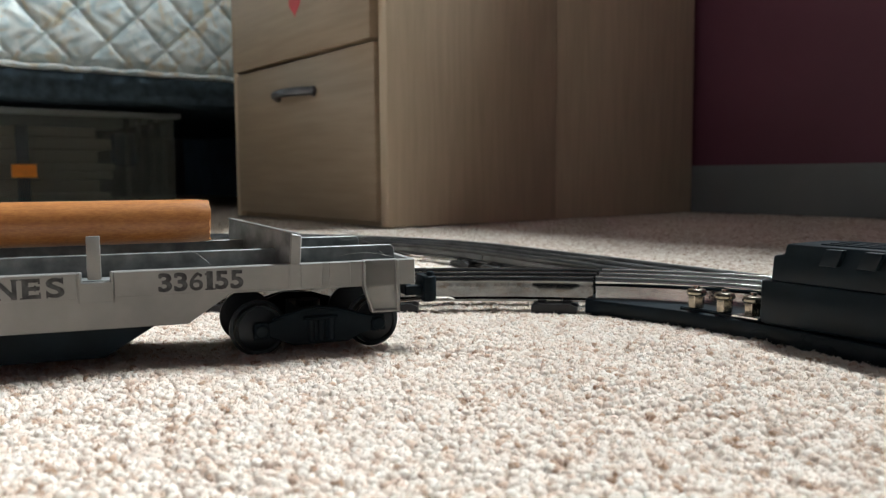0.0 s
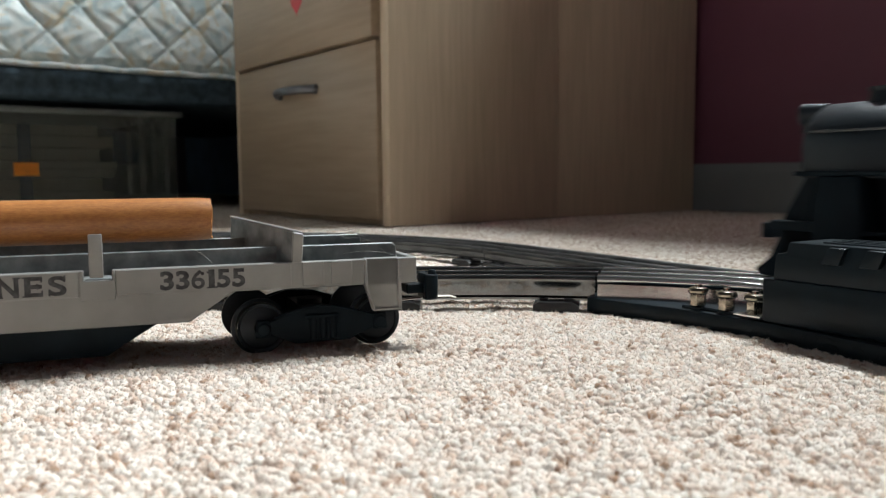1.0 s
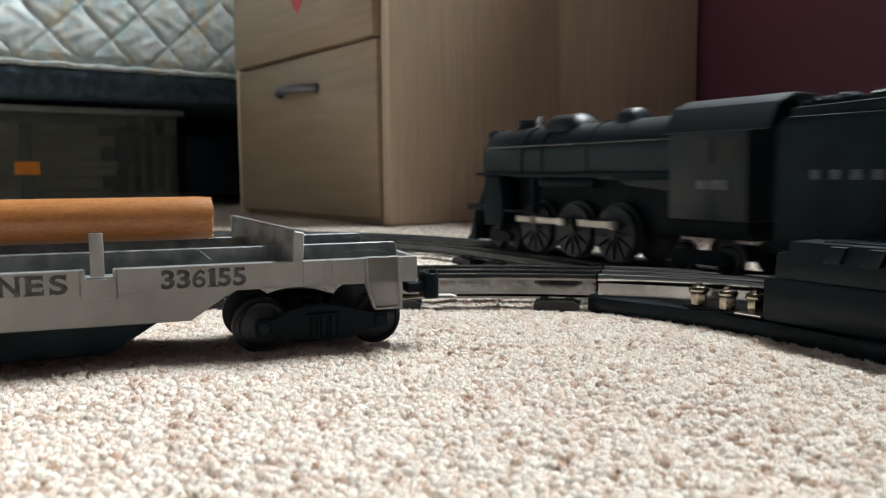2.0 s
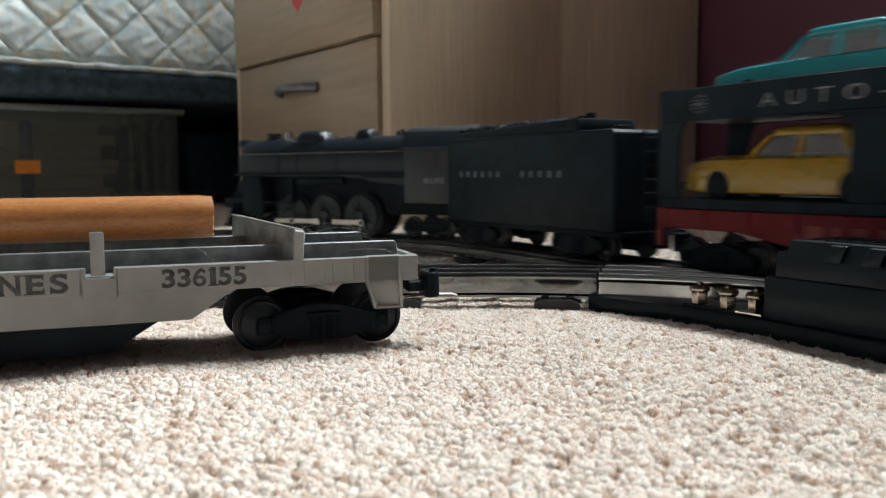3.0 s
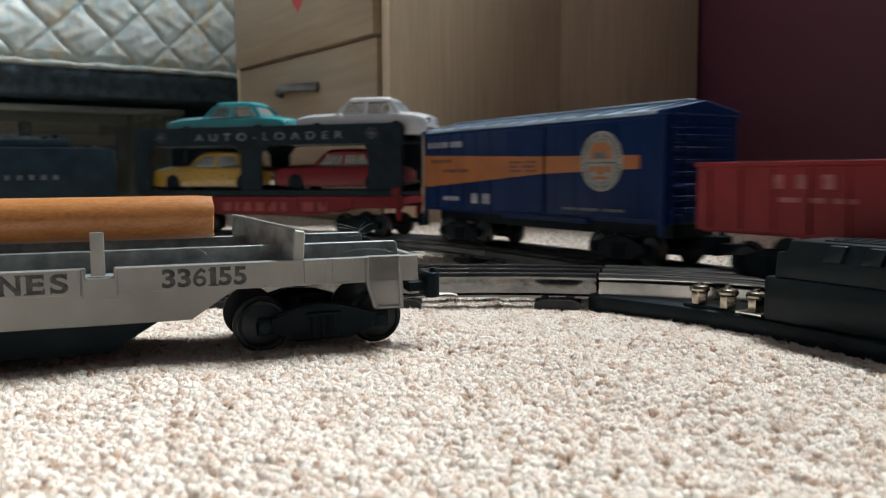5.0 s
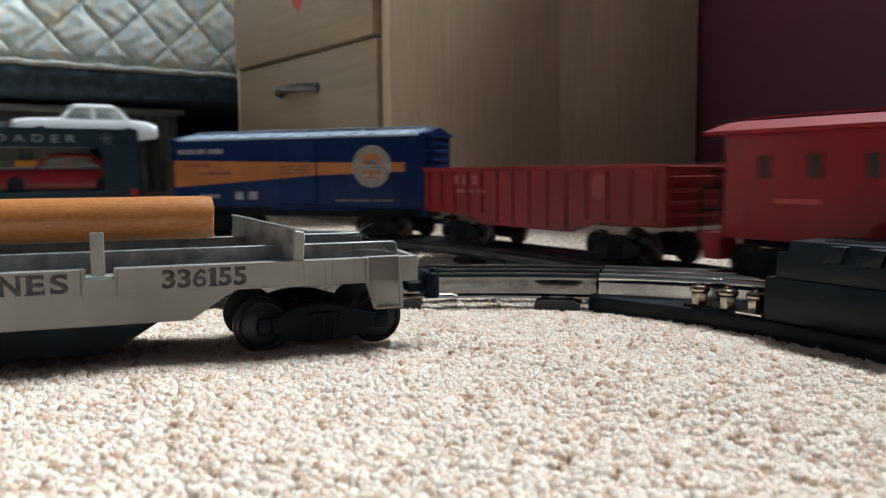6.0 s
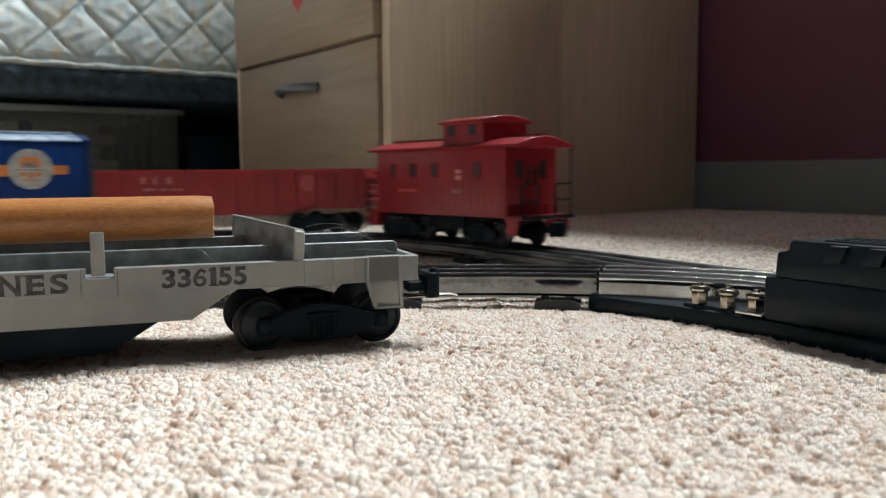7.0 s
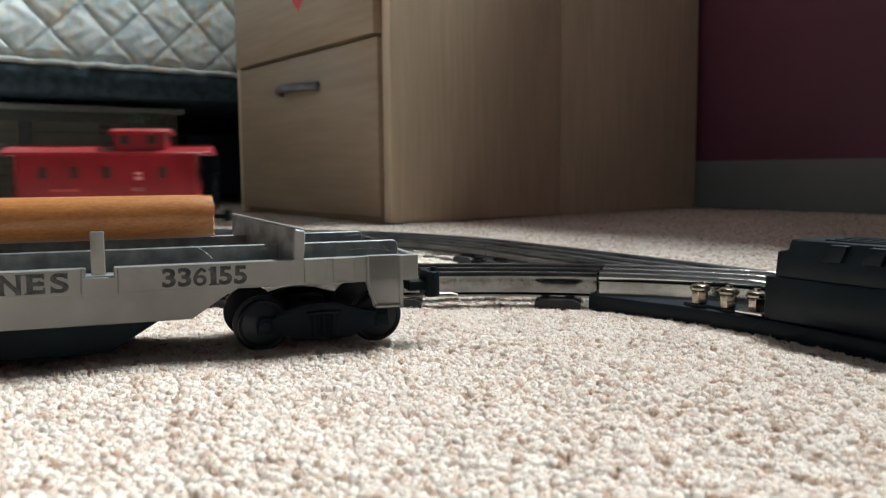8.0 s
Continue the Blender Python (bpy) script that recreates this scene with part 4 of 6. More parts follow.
# ---------------------------------------------------------------- the grey log car standing on the pile
def log_car():
    at = pose(-0.0688, 0.283, 0.0, 0, 0, 18.96)
    car = thing("log_car", "light grey plastic log car with black trucks standing on the carpet", "toy train car", at)
    W, XL, XR = 0.056, -0.215, 0.0626
    zt, zm, zl = 0.0337, 0.0243, 0.0141
    # near and far sides: fish-bellied sills
    for y0, y1 in ((0.0, 0.0024), (W - 0.0024, W)):
        bm = bmesh.new()
        prof = [(XR, zt), (XR, 0.0240), (-0.0055, zm - 0.0002), (-0.0205, zl), (-0.133, zl), (-0.148, zm), (XL, zm), (XL, zt), (-0.0975, zt), (-0.0975, 0.0305), (-0.0905, 0.0305), (-0.0905, zt),
                (-0.0540, zt), (-0.0540, 0.0302), (-0.0452, 0.0302), (-0.0452, zt)]
        prism(bm, prof, 1, y0, y1)
        part("side_sill", bm, GREY, car, bevel=0.00035, segments=1)
    # raised upper band over the sill's belly
    bm = bmesh.new()
    for x0, x1 in ((XL, -0.0985), (-0.0895, -0.0555), (-0.0440, 0.0150)):
        box(bm, x0, x1, -0.0004, 0.0005, zm + 0.0006, zt - 0.0002)
    part("upper_band", bm, GREY, car, bevel=0.0002, segments=1)
    # stake pockets and plates on the near side
    for xc in (-0.0496, -0.094):
        bm = bmesh.new()
        box(bm, xc - 0.0054, xc + 0.0054, -0.0007, 0.0004, 0.0235, 0.0302)
        box(bm, xc - 0.0054, xc - 0.0046, -0.0007, 0.0004, 0.0300, zt)
        box(bm, xc + 0.0046, xc + 0.0054, -0.0007, 0.0004, 0.0300, zt)
        part("stake_pocket", bm, GREY, car, bevel=0.0002, segments=1)
    for xc in (0.0335, 0.0230):
        bm = bmesh.new()
        box(bm, xc - 0.004, xc + 0.004, -0.0006, 0.0005, 0.0248, zt - 0.0001)
        part("rib", bm, GREY, car, bevel=0.0003, segments=1)
    # deck
    bm = bmesh.new()
    box(bm, XL, XR - 0.0015, 0.0024, W - 0.0024, 0.0285, 0.0305)
    part("deck", bm, GRIMY_SHADE_GREY, car)
    # longitudinal ribs that carry the logs
    for y, x1, z in ((0.0130, 0.0580, 0.0384), (0.0395, 0.0500, 0.0402)):
        bm = bmesh.new()
        prism(bm, [(XL + 0.01, 0.030), (x1 + 0.0006, 0.030), (x1, z - 0.0012), (x1 - 0.0012, z), (XL + 0.012, z)], 1, y, y + 0.0022)
        part("bunk_rail", bm, GRIMY_SHADE_GREY, car, bevel=0.0003, segments=1)
    # end beams
    for x in (XR - 0.0025, XL):
        bm = bmesh.new()
        box(bm, x, x + 0.0025, 0.0024, W - 0.0024, 0.0242, zt)
        part("end_beam", bm, GREY, car, bevel=0.0003, segments=1)
    # corner step: a hanging stirrup
    for y0, y1 in ((-0.0012, 0.0026), (W - 0.0026, W + 0.0012)):
        bm = bmesh.new()
        prism(bm, [(0.0420, zt + 0.0002), (0.0560, zt + 0.0002), (0.0560, 0.0150), (0.0550, 0.0140), (0.0465, 0.0140), (0.0452, 0.0150), (0.0432, 0.0245), (0.0420, 0.0245)], 1, y0 + 0.0012, y1)
        box(bm, 0.0548, 0.0560, y0, y1, 0.0140, zt)
        box(bm, 0.0452, 0.0560, y0, y1, 0.0140, 0.0150)
        prism(bm, [(0.0420, zt), (0.0430, zt), (0.0432, 0.0245), (0.0466, 0.0140), (0.0454, 0.0140), (0.0420, 0.0245)], 1, y0, y1)
        part("corner_step", bm, GREY, car, bevel=0.0003, segments=1)
    # sloping bunk end across the deck
    bm = bmesh.new()
    loft(bm, [[(0.0155, 0.0010, 0.030), (0.0185, 0.0010, 0.030), (0.0195, 0.0010, 0.0440), (0.0165, 0.0010, 0.0446)],
              [(-0.003, W - 0.003, 0.030), (-0.0008, W - 0.003, 0.030), (0.0005, W - 0.003, 0.0474), (-0.0018, W - 0.003, 0.0478)]])
    end = part("bunk_end", bm, GRIMY_SHADE_GREY, car, "grey sloping bunk end with grime and shade in its colour", bevel=0.0006)
    bm = bmesh.new()
    loft(bm, [[(0.0150, 0.0002, 0.030), (0.0190, 0.0002, 0.030), (0.0200, 0.0002, 0.0438), (0.0160, 0.0002, 0.0446)],
              [(0.0150, 0.0016, 0.030), (0.0188, 0.0016, 0.030), (0.0198, 0.0016, 0.0440), (0.0160, 0.0016, 0.0448)]])
    part("end_rim", bm, GREY, end, bevel=0.0004, segments=1)
    bm = bmesh.new()
    loft(bm, [[(0.0160, 0.0012, 0.0445), (0.0196, 0.0012, 0.0438), (0.0197, 0.0012, 0.0446), (0.0160, 0.0012, 0.0453)],
              [(-0.0022, W - 0.003, 0.0476), (0.0007, W - 0.003, 0.0472), (0.0008, W - 0.003, 0.0480), (-0.0022, W - 0.003, 0.0485)]])
    part("top_rim", bm, GREY, end, bevel=0.0003, segments=1)
    # sheet-metal stakes
    for xc in (-0.0500, -0.094):
        for y0, y1 in ((0.0006, 0.0018), (W - 0.0018, W - 0.0006)):
            bm = bmesh.new()
            box(bm, xc - 0.0022, xc + 0.0022, y0, y1, 0.0310, 0.0458)
            part("stake", bm, GREY, car, bevel=0.0004)
    # underframe box
    bm = bmesh.new()
    prism(bm, [(-0.200, 0.0245), (0.050, 0.0245), (0.050, 0.0285), (-0.200, 0.0285)], 1, 0.008, W - 0.008)
    prism(bm, [(-0.030, 0.0145), (-0.0480, 0.0035), (-0.118, 0.0035), (-0.130, 0.0145), (-0.130, 0.025), (-0.030, 0.025)], 1, 0.0032, W - 0.004)
    part("underframe", bm, BLACK, car, bevel=0.0008)
    # trucks
    for xc, turn in ((0.0260, 3.0), (-0.180, 0.0)):
        tr = truck(car, xc, 0.0445, 0.0096, z0=-0.0005)
        tr.matrix_basis = pose(xc, W / 2, -0.0008, 0, 0, turn)
    c = coupler(car, XR, 1, 0.0265, 0.0125)
    c.matrix_basis = pose(-0.0020, W / 2 - 0.0175, -0.0050)
    bm = bmesh.new()
    sweep(bm, [(0.048, 0.010, 0.0165), (0.060, 0.0095, 0.0160), (0.0720, 0.009, 0.0168), (0.0790, 0.0085, 0.0166), (0.0812, 0.0085, 0.0159)], [(0.0016 * math.cos(k * math.pi / 3), 0.0004 * math.sin(k * math.pi / 3)) for k in range(6)])
    part("uncoupling_tab", bm, STEEL, car)
    # lettering
    serif_line("336155", -0.0299, 0.0258, -0.0004, 0.00450, 0.0066, 0.00064, PRINT, car, "black serif car number")
    serif_line("LINES", -0.0898, 0.0258, -0.0004, 0.0055, 0.0067, 0.0016, PRINT, car, "black serif road lettering")
    return car


def wooden_log():
    """The dowel on the car's bunk."""
    at = pose(-0.0688, 0.283, 0.0, 0, 0, 18.96)
    rnd = random.Random(2)
    bm = bmesh.new()
    rings = []
    n = 36
    x0, x1 = -0.205, -0.0112
    for k in range(40):
        x = x0 + (x1 - x0) * k / 39
        r = 0.0081
        if k == 39:
            r = 0.0077
        rings.append([(x + (0.0003 * math.sin(i * 2.3) + 0.0007 * rnd.random() ** 2 if k == 39 else 0), 0.0270 + r * math.cos(2 * math.pi * i / n), 0.0488 + r * math.sin(2 * math.pi * i / n)) for i in range(n)])
    loft(bm, rings)
    bm.faces.ensure_lookup_table()
    ob = part("wooden_log", bm, [LOG, LOG_END], None, bevel=0, smooth=40, at=at)
    for f in ob.data.polygons:
        if abs(f.normal.x) > 0.7:
            f.material_index = 1
    return tagged(ob, "orange-stained wooden dowel log lying on the grey car", "log")


def lint():
    """A few pale hairs caught on the grey car's end."""
    at = pose(-0.0688, 0.283, 0.0, 0, 0, 18.96)
    rnd = random.Random(5)
    bm = bmesh.new()
    for x0, y0, z0, x1, y1, z1, bow in ((0.020, 0.040, 0.0405, 0.048, 0.030, 0.0415, 0.0035), (0.028, 0.036, 0.0400, 0.051, 0.034, 0.0392, 0.0030), (0.046, 0.034, 0.0388, 0.0505, 0.035, 0.0445, 0.0006),
                                      (0.0465, 0.035, 0.0395, 0.0535, 0.033, 0.0440, 0.0008), (0.022, 0.034, 0.0402, 0.044, 0.031, 0.0388, 0.0020), (0.040, 0.026, 0.0395, 0.054, 0.010, 0.0340, 0.0030),
                                      (-0.020, 0.012, 0.0390, -0.012, 0.006, 0.0340, 0.0010), (0.036, 0.012, 0.0345, 0.056, 0.004, 0.0340, 0.0016)):
        pts = []
        for k in range(13):
            u = k / 12
            pts.append((x0 + (x1 - x0) * u, y0 + (y1 - y0) * u + 0.0008 * math.sin(u * 5 + x0 * 900), z0 + (z1 - z0) * u + bow * math.sin(math.pi * u)))
        sweep(bm, pts, [(0.00006 * math.cos(q * math.pi * 2 / 3), 0.00006 * math.sin(q * math.pi * 2 / 3)) for q in range(3)], up=(0.1, 0.2, 1))
    ob = part("lint", bm, HAIR, None, at=at)
    bm = bmesh.new()
    for k in range(16):
        u = k / 15
        x, y = 0.122 + 0.028 * u + rnd.uniform(-0.003, 0.003), 0.318 - 0.050 * u + rnd.uniform(-0.003, 0.003)
        a, ln = rnd.uniform(0, 6.28), rnd.uniform(0.003, 0.008)
        pts = [(x + math.cos(a + 1.2 * q / 8) * ln * q / 8, y + math.sin(a + 1.2 * q / 8) * ln * q / 8, 0.0005 + ln * 0.55 * math.sin(math.pi * 0.8 * q / 8)) for q in range(9)]
        sweep(bm, pts, [(0.00007 * math.cos(q * math.pi * 2 / 3), 0.00007 * math.sin(q * math.pi * 2 / 3)) for q in range(3)], up=(0.1, 0.2, 1))
    tagged(part("fuzz", bm, BLACK, None), "dark fuzz on the carpet beside the switch", "lint", kind="stuff")
    tagged(ob, "pale lint and hairs caught on the grey car", "lint", kind="stuff")


# ---------------------------------------------------------------- the running train
# each vehicle: x forwards, y to its left (the side towards the phone), z up from the rail tops
def bar_row(parent, x, z, y, widths, height, mat, gap=0.0012, name="lettering"):
    """A row of plain printed bars that starts at x and runs backwards along the near side."""
    bm = bmesh.new()
    for w in widths:
        if w > 0:
            box(bm, x - w, x, y - 0.0003, y + 0.00025, z, z + height)
        x -= abs(w) + gap
    return part(name, bm, mat, parent)


def two_trucks(car, L, at=0.33, base=0.038, r=0.0088):
    out = []
    for k in (1, -1):
        out.append(truck(car, k * at * L, base, r))
    for k in (1, -1):
        coupler(car, k * (L / 2 - 0.004), k, 0.0135, 0.0165)
    return out


def locomotive():
    L = 0.2276
    th = thing("steam_locomotive", "black die-cast toy steam locomotive running on the track", "toy locomotive")
    fx = lambda f: L / 2 - f * L
    n = 28

    def ring(x, rad, zc, half, zb):
        pts = []
        for i in range(n):
            a = math.pi * i / (n - 1)
            pts.append((x, rad * math.cos(a), zc + rad * math.sin(a)))
        return pts + [(x, -rad, zb), (x, rad, zb)]
    bm = bmesh.new()
    loft(bm, [ring(fx(0.0), 0.0190, 0.0620, 0.017, 0.0500), ring(fx(0.012), 0.0205, 0.0620, 0.018, 0.0495), ring(fx(0.20), 0.0208, 0.0620, 0.018, 0.0495),
              ring(fx(0.21), 0.0202, 0.0620, 0.018, 0.0495), ring(fx(0.60), 0.0212, 0.0618, 0.019, 0.0480), ring(fx(0.64), 0.0218, 0.0612, 0.021, 0.0450), ring(fx(0.80), 0.0222, 0.0610, 0.022, 0.0420)])
    boiler = part("boiler", bm, LOCO, th, smooth=45)
    bm = bmesh.new()
    lathe(bm, [(0.0, 0.0165), (0.0015, 0.0160), (0.0022, 0.0120), (0.0042, 0.0090), (0.0050, 0.0030), (0.0062, 0.0028)], (fx(0.0), 0, 0.0605), (1, 0, 0), 28)
    part("smokebox_front", bm, LOCO, th)
    bm = bmesh.new()
    tube(bm, (fx(-0.004), 0, 0.0785), (fx(-0.055), 0, 0.0785), 0.0046, 0.0052, 18)
    box(bm, fx(0.0), fx(-0.05), -0.003, 0.003, 0.070, 0.076)
    lamp = part("headlamp", bm, LOCO, th)
    bm = bmesh.new()
    tube(bm, (fx(-0.0552), 0, 0.0785), (fx(-0.062), 0, 0.0785), 0.0042, 0.0030, 16)
    part("lens", bm, JEWEL, lamp, "clear headlamp lens")
    bm = bmesh.new()
    lathe(bm, [(0, 0.0085), (0.004, 0.0070), (0.0065, 0.0064), (0.0078, 0.0072), (0.0086, 0.0072), (0.0087, 0.005), (0.007, 0.0046)], (fx(0.115), 0, 0.0795), (0, 0, 1), 20)
    part("chimney", bm, LOCO, th)
    bm = bmesh.new()
    lathe(bm, [(0, 0.0035), (0.003, 0.0030), (0.0035, 0.0036), (0.0075, 0.0030), (0.0085, 0.0010)], (fx(0.200), 0.003, 0.0815), (0, 0, 1), 16)
    part("bell", bm, NICKEL, th, "bright nickel bell")
    # sand dome: long, low and rounded; steam dome behind it
    for f0, f1, h, w in ((0.238, 0.408, 0.0100, 0.0128), (0.522, 0.605, 0.0100, 0.0100)):
        bm = bmesh.new()
        rows = []
        for k in range(9):
            u = k / 8
            rise = min(1.0, math.sin(math.pi * u) * 1.9) ** 0.7 if 0 < u < 1 else 0.12
            x = fx(f0 + (f1 - f0) * u)
            rows.append([(x, w * (0.55 + 0.45 * rise) * math.cos(a), 0.0765 + (h + 0.003) * rise * max(0.0, math.sin(a)) ** 0.6 if math.sin(a) > 0 else 0.0760)
                         for a in [2 * math.pi * i / 20 for i in range(20)]])
        loft(bm, rows)
        part("dome", bm, LOCO, th, smooth=60)
    bm = bmesh.new()
    for f, h in ((0.700, 0.006), (0.720, 0.0075)):
        tube(bm, (fx(f), 0.001, 0.079), (fx(f), 0.001, 0.0805 + h), 0.0018, 0.0014, 10)
    part("whistle", bm, LOCO, th)
    # handrail, pipes and running board
    bm = bmesh.new()
    for s in (1, -1):
        sweep(bm, [(fx(0.02 + 0.80 * k / 12), s * 0.0212, 0.0695) for k in range(13)], [(0.0006 * math.cos(q * math.pi / 3), 0.0006 * math.sin(q * math.pi / 3)) for q in range(6)])
        for f in (0.05, 0.22, 0.42, 0.6, 0.8):
            tube(bm, (fx(f), s * 0.0175, 0.0695), (fx(f), s * 0.0215, 0.0695), 0.0008, 0.0008, 8)
    part("handrail", bm, RAIL_OLD, th, "worn steel handrail")
    for s in (1, -1):
        bm = bmesh.new()
        prism(bm, [(fx(0.0), 0.0505), (fx(0.0), 0.0525), (fx(0.83), 0.0525), (fx(0.83), 0.0480), (fx(0.62), 0.0480), (fx(0.60), 0.0505)], 1, min(s * 0.014, s * 0.0255), max(s * 0.014, s * 0.0255))
        part("running_board", bm, LOCO_MATT, th, bevel=0.0005, segments=1)
        bm = bmesh.new()
        tube(bm, (fx(0.30), s * 0.0205, 0.0460), (fx(0.52), s * 0.0205, 0.0460), 0.0034, 0.0034, 16)
        part("air_tank", bm, LOCO_MATT, th, bevel=0.0008)
        bm = bmesh.new()
        prism(bm, [(fx(0.045), 0.0165), (fx(0.135), 0.0165), (fx(0.145), 0.0210), (fx(0.145), 0.034), (fx(0.13), 0.0505), (fx(0.05), 0.0505), (fx(0.04), 0.034)], 1, min(s * 0.0135, s * 0.0262), max(s * 0.0135, s * 0.0262))
        part("cylinder", bm, LOCO_MATT, th, bevel=0.0018)
        bm = bmesh.new()
        box(bm, fx(0.285), fx(0.14), min(s * 0.0222, s * 0.0246), max(s * 0.0222, s * 0.0246), 0.0262, 0.0278)
        box(bm, fx(0.285), fx(0.275), min(s * 0.0180, s * 0.0246), max(s * 0.0180, s * 0.0246), 0.0262, 0.0480)
        part("crosshead_guide", bm, LOCO_MATT, th)
    # bands round the boiler
    for f in (0.20, 0.29, 0.48, 0.60):
        bm = bmesh.new()
        loft(bm, [ring(fx(f), 0.0215, 0.0619, 0.0185, 0.0498), ring(fx(f + 0.008), 0.0215, 0.0619, 0.0185, 0.0498)])
        part("boiler_band", bm, LOCO, th, smooth=45)
    # cab
    bm = bmesh.new()
    zt = 0.0835
    prof = [(-0.0255, 0.028), (-0.0262, 0.072), (-0.020, zt - 0.001), (-0.009, zt + 0.0035), (0.009, zt + 0.0035), (0.020, zt - 0.001), (0.0262, 0.072), (0.0255, 0.028)]
    prism(bm, prof, 0, fx(1.0), fx(0.79))
    cab = part("cab", bm, LOCO, th, bevel=0.0008)
    bm = bmesh.new()
    prism(bm, [(-0.0275, 0.0715), (-0.020, zt + 0.0005), (-0.009, zt + 0.005), (0.009, zt + 0.005), (0.020, zt + 0.0005), (0.0275, 0.0715), (0.0265, 0.071), (0.0195, zt - 0.001), (0.009, zt + 0.003), (-0.009, zt + 0.003), (-0.0195, zt - 0.001), (-0.0265, 0.071)], 0, fx(1.05), fx(0.775))
    part("cab_roof", bm, LOCO, cab, bevel=0.0004, segments=1)
    for s in (1, -1):
        for f in (0.865, 0.935):
            bm = bmesh.new()
            box(bm, fx(f + 0.045), fx(f), s * 0.0262 - 0.0004, s * 0.0262 + 0.0004, 0.0560, 0.0680)
            part("cab_window", bm, DARK_WIN, cab)
    bar_row(cab, fx(0.872), 0.0435, 0.0259, [0.0035] * 4, 0.0045, FAINT_PRINT)
    # frame, pilot and steps
    bm = bmesh.new()
    box(bm, fx(0.97), fx(0.02), -0.0105, 0.0105, 0.0180, 0.0500)
    box(bm, fx(0.98), fx(0.72), -0.018, 0.018, 0.022, 0.0440)
    part("frame", bm, BLACK, th)
    for k in range(9):
        bm = bmesh.new()
        y = -0.020 + 0.005 * k
        lead = fx(-0.16) - abs(y) * 0.75
        loft(bm, [[(fx(-0.03), y - 0.0013, 0.0045), (fx(-0.03), y + 0.0013, 0.0045), (fx(-0.03), y + 0.0013, 0.0270), (fx(-0.03), y - 0.0013, 0.0270)],
                  [(lead, y * 0.9 - 0.0011, 0.0045), (lead, y * 0.9 + 0.0011, 0.0045), (lead - 0.004, y * 0.9 + 0.0011, 0.0075), (lead - 0.004, y * 0.9 - 0.0011, 0.0075)]])
        part("pilot_slat", bm, LOCO_MATT, th)
    bm = bmesh.new()
    box(bm, fx(0.05), fx(-0.055), -0.0245, 0.0245, 0.0262, 0.0305)
    prism(bm, [(fx(0.01), 0.0300), (fx(-0.05), 0.0300), (fx(0.0), 0.0500), (fx(0.02), 0.0500)], 1, -0.016, 0.016)
    part("pilot", bm, LOCO_MATT, th, bevel=0.0004, segments=1)
    bm = bmesh.new()
    tube(bm, (fx(-0.05), 0, 0.0230), (fx(-0.135), 0, 0.0235), 0.0022, 0.0026, 12)
    tube(bm, (fx(-0.13), 0, 0.0205), (fx(-0.13), 0, 0.0275), 0.0034, 0.0034, 12)
    part("front_coupler", bm, LOCO_MATT, th)
    # drivers, with crank pins; rods on both sides
    drivers = []
    spoke = None
    for f in (0.265, 0.425, 0.585):
        r = 0.0168
        bm = bmesh.new()
        for s in (1, -1):
            lathe(bm, [(0.0, r * 0.95), (0.0036, r * 0.97), (0.0040, r * 1.08), (0.0052, r * 1.08), (0.0054, r * 0.5)], (0, s * 0.0192, 0), (0, -s, 0), 32)
            tube(bm, (0, s * 0.0190, 0), (0, s * 0.0212, 0), 0.0042, 0.0036, 14)
            tube(bm, (0.0062, s * 0.0190, 0), (0.0062, s * 0.0245, 0), 0.0018, 0.0018, 10)
        tube(bm, (0, -0.0200, 0), (0, 0.0200, 0), 0.0022, 0.0022, 10)
        wheel = part("driving_wheel", bm, WHEEL, th, at=pose(fx(f), 0, r), smooth=30)
        drivers.append(wheel)
        for s in (1, -1):
            for k in range(12):
                at = pose(0, s * 0.0194, 0, 0, 30 * k, 0)
                if spoke is None:
                    bm = bmesh.new()
                    tube(bm, (0.003, 0, 0), (r * 0.86, 0, 0), 0.0012, 0.0009, 6)
                    spoke = part("spoke", bm, WHEEL, wheel, at=at)
                else:
                    same(spoke, "spoke", at, wheel)
    rods = []
    for s in (1, -1):
        bm = bmesh.new()
        for f0, f1 in ((0.180, 0.395), (0.455, 0.590)):
            box(bm, fx(f1), fx(f0), min(s * 0.0222, s * 0.0234), max(s * 0.0222, s * 0.0234), 0.0148, 0.0188)
        for f in (0.265, 0.385, 0.585):
            tube(bm, (fx(f), s * 0.0220, 0.0168), (fx(f), s * 0.0240, 0.0168), 0.0028, 0.0028, 14)
        rods.append(part("side_rod", bm, STEEL, th, "dull steel side rod", bevel=0.0003, segments=1))
    for f in (0.07, 0.155, 0.80, 0.93):
        part("small_wheel", wheelset_mesh(0.0082, 0.0150), [WHEEL, TREAD], th, at=pose(fx(f), 0, 0.0082), smooth=30)
    for f, w in ((0.11, 0.055), (0.865, 0.085)):
        for s in (1, -1):
            bm = bmesh.new()
            x0, x1 = fx(f + w), fx(f - w)
            prism(bm, [(x0, 0.0065), (x0, 0.0110), (x0 + 0.005, 0.0130), (x1 - 0.005, 0.0130), (x1, 0.0110), (x1, 0.0065), (x1 - 0.006, 0.0055), (x0 + 0.006, 0.0055)], 1, min(s * 0.0200, s * 0.0222), max(s * 0.0200, s * 0.0222))
            part("truck_frame", bm, BLACK, th, bevel=0.0004, segments=1)
    return th, drivers, rods


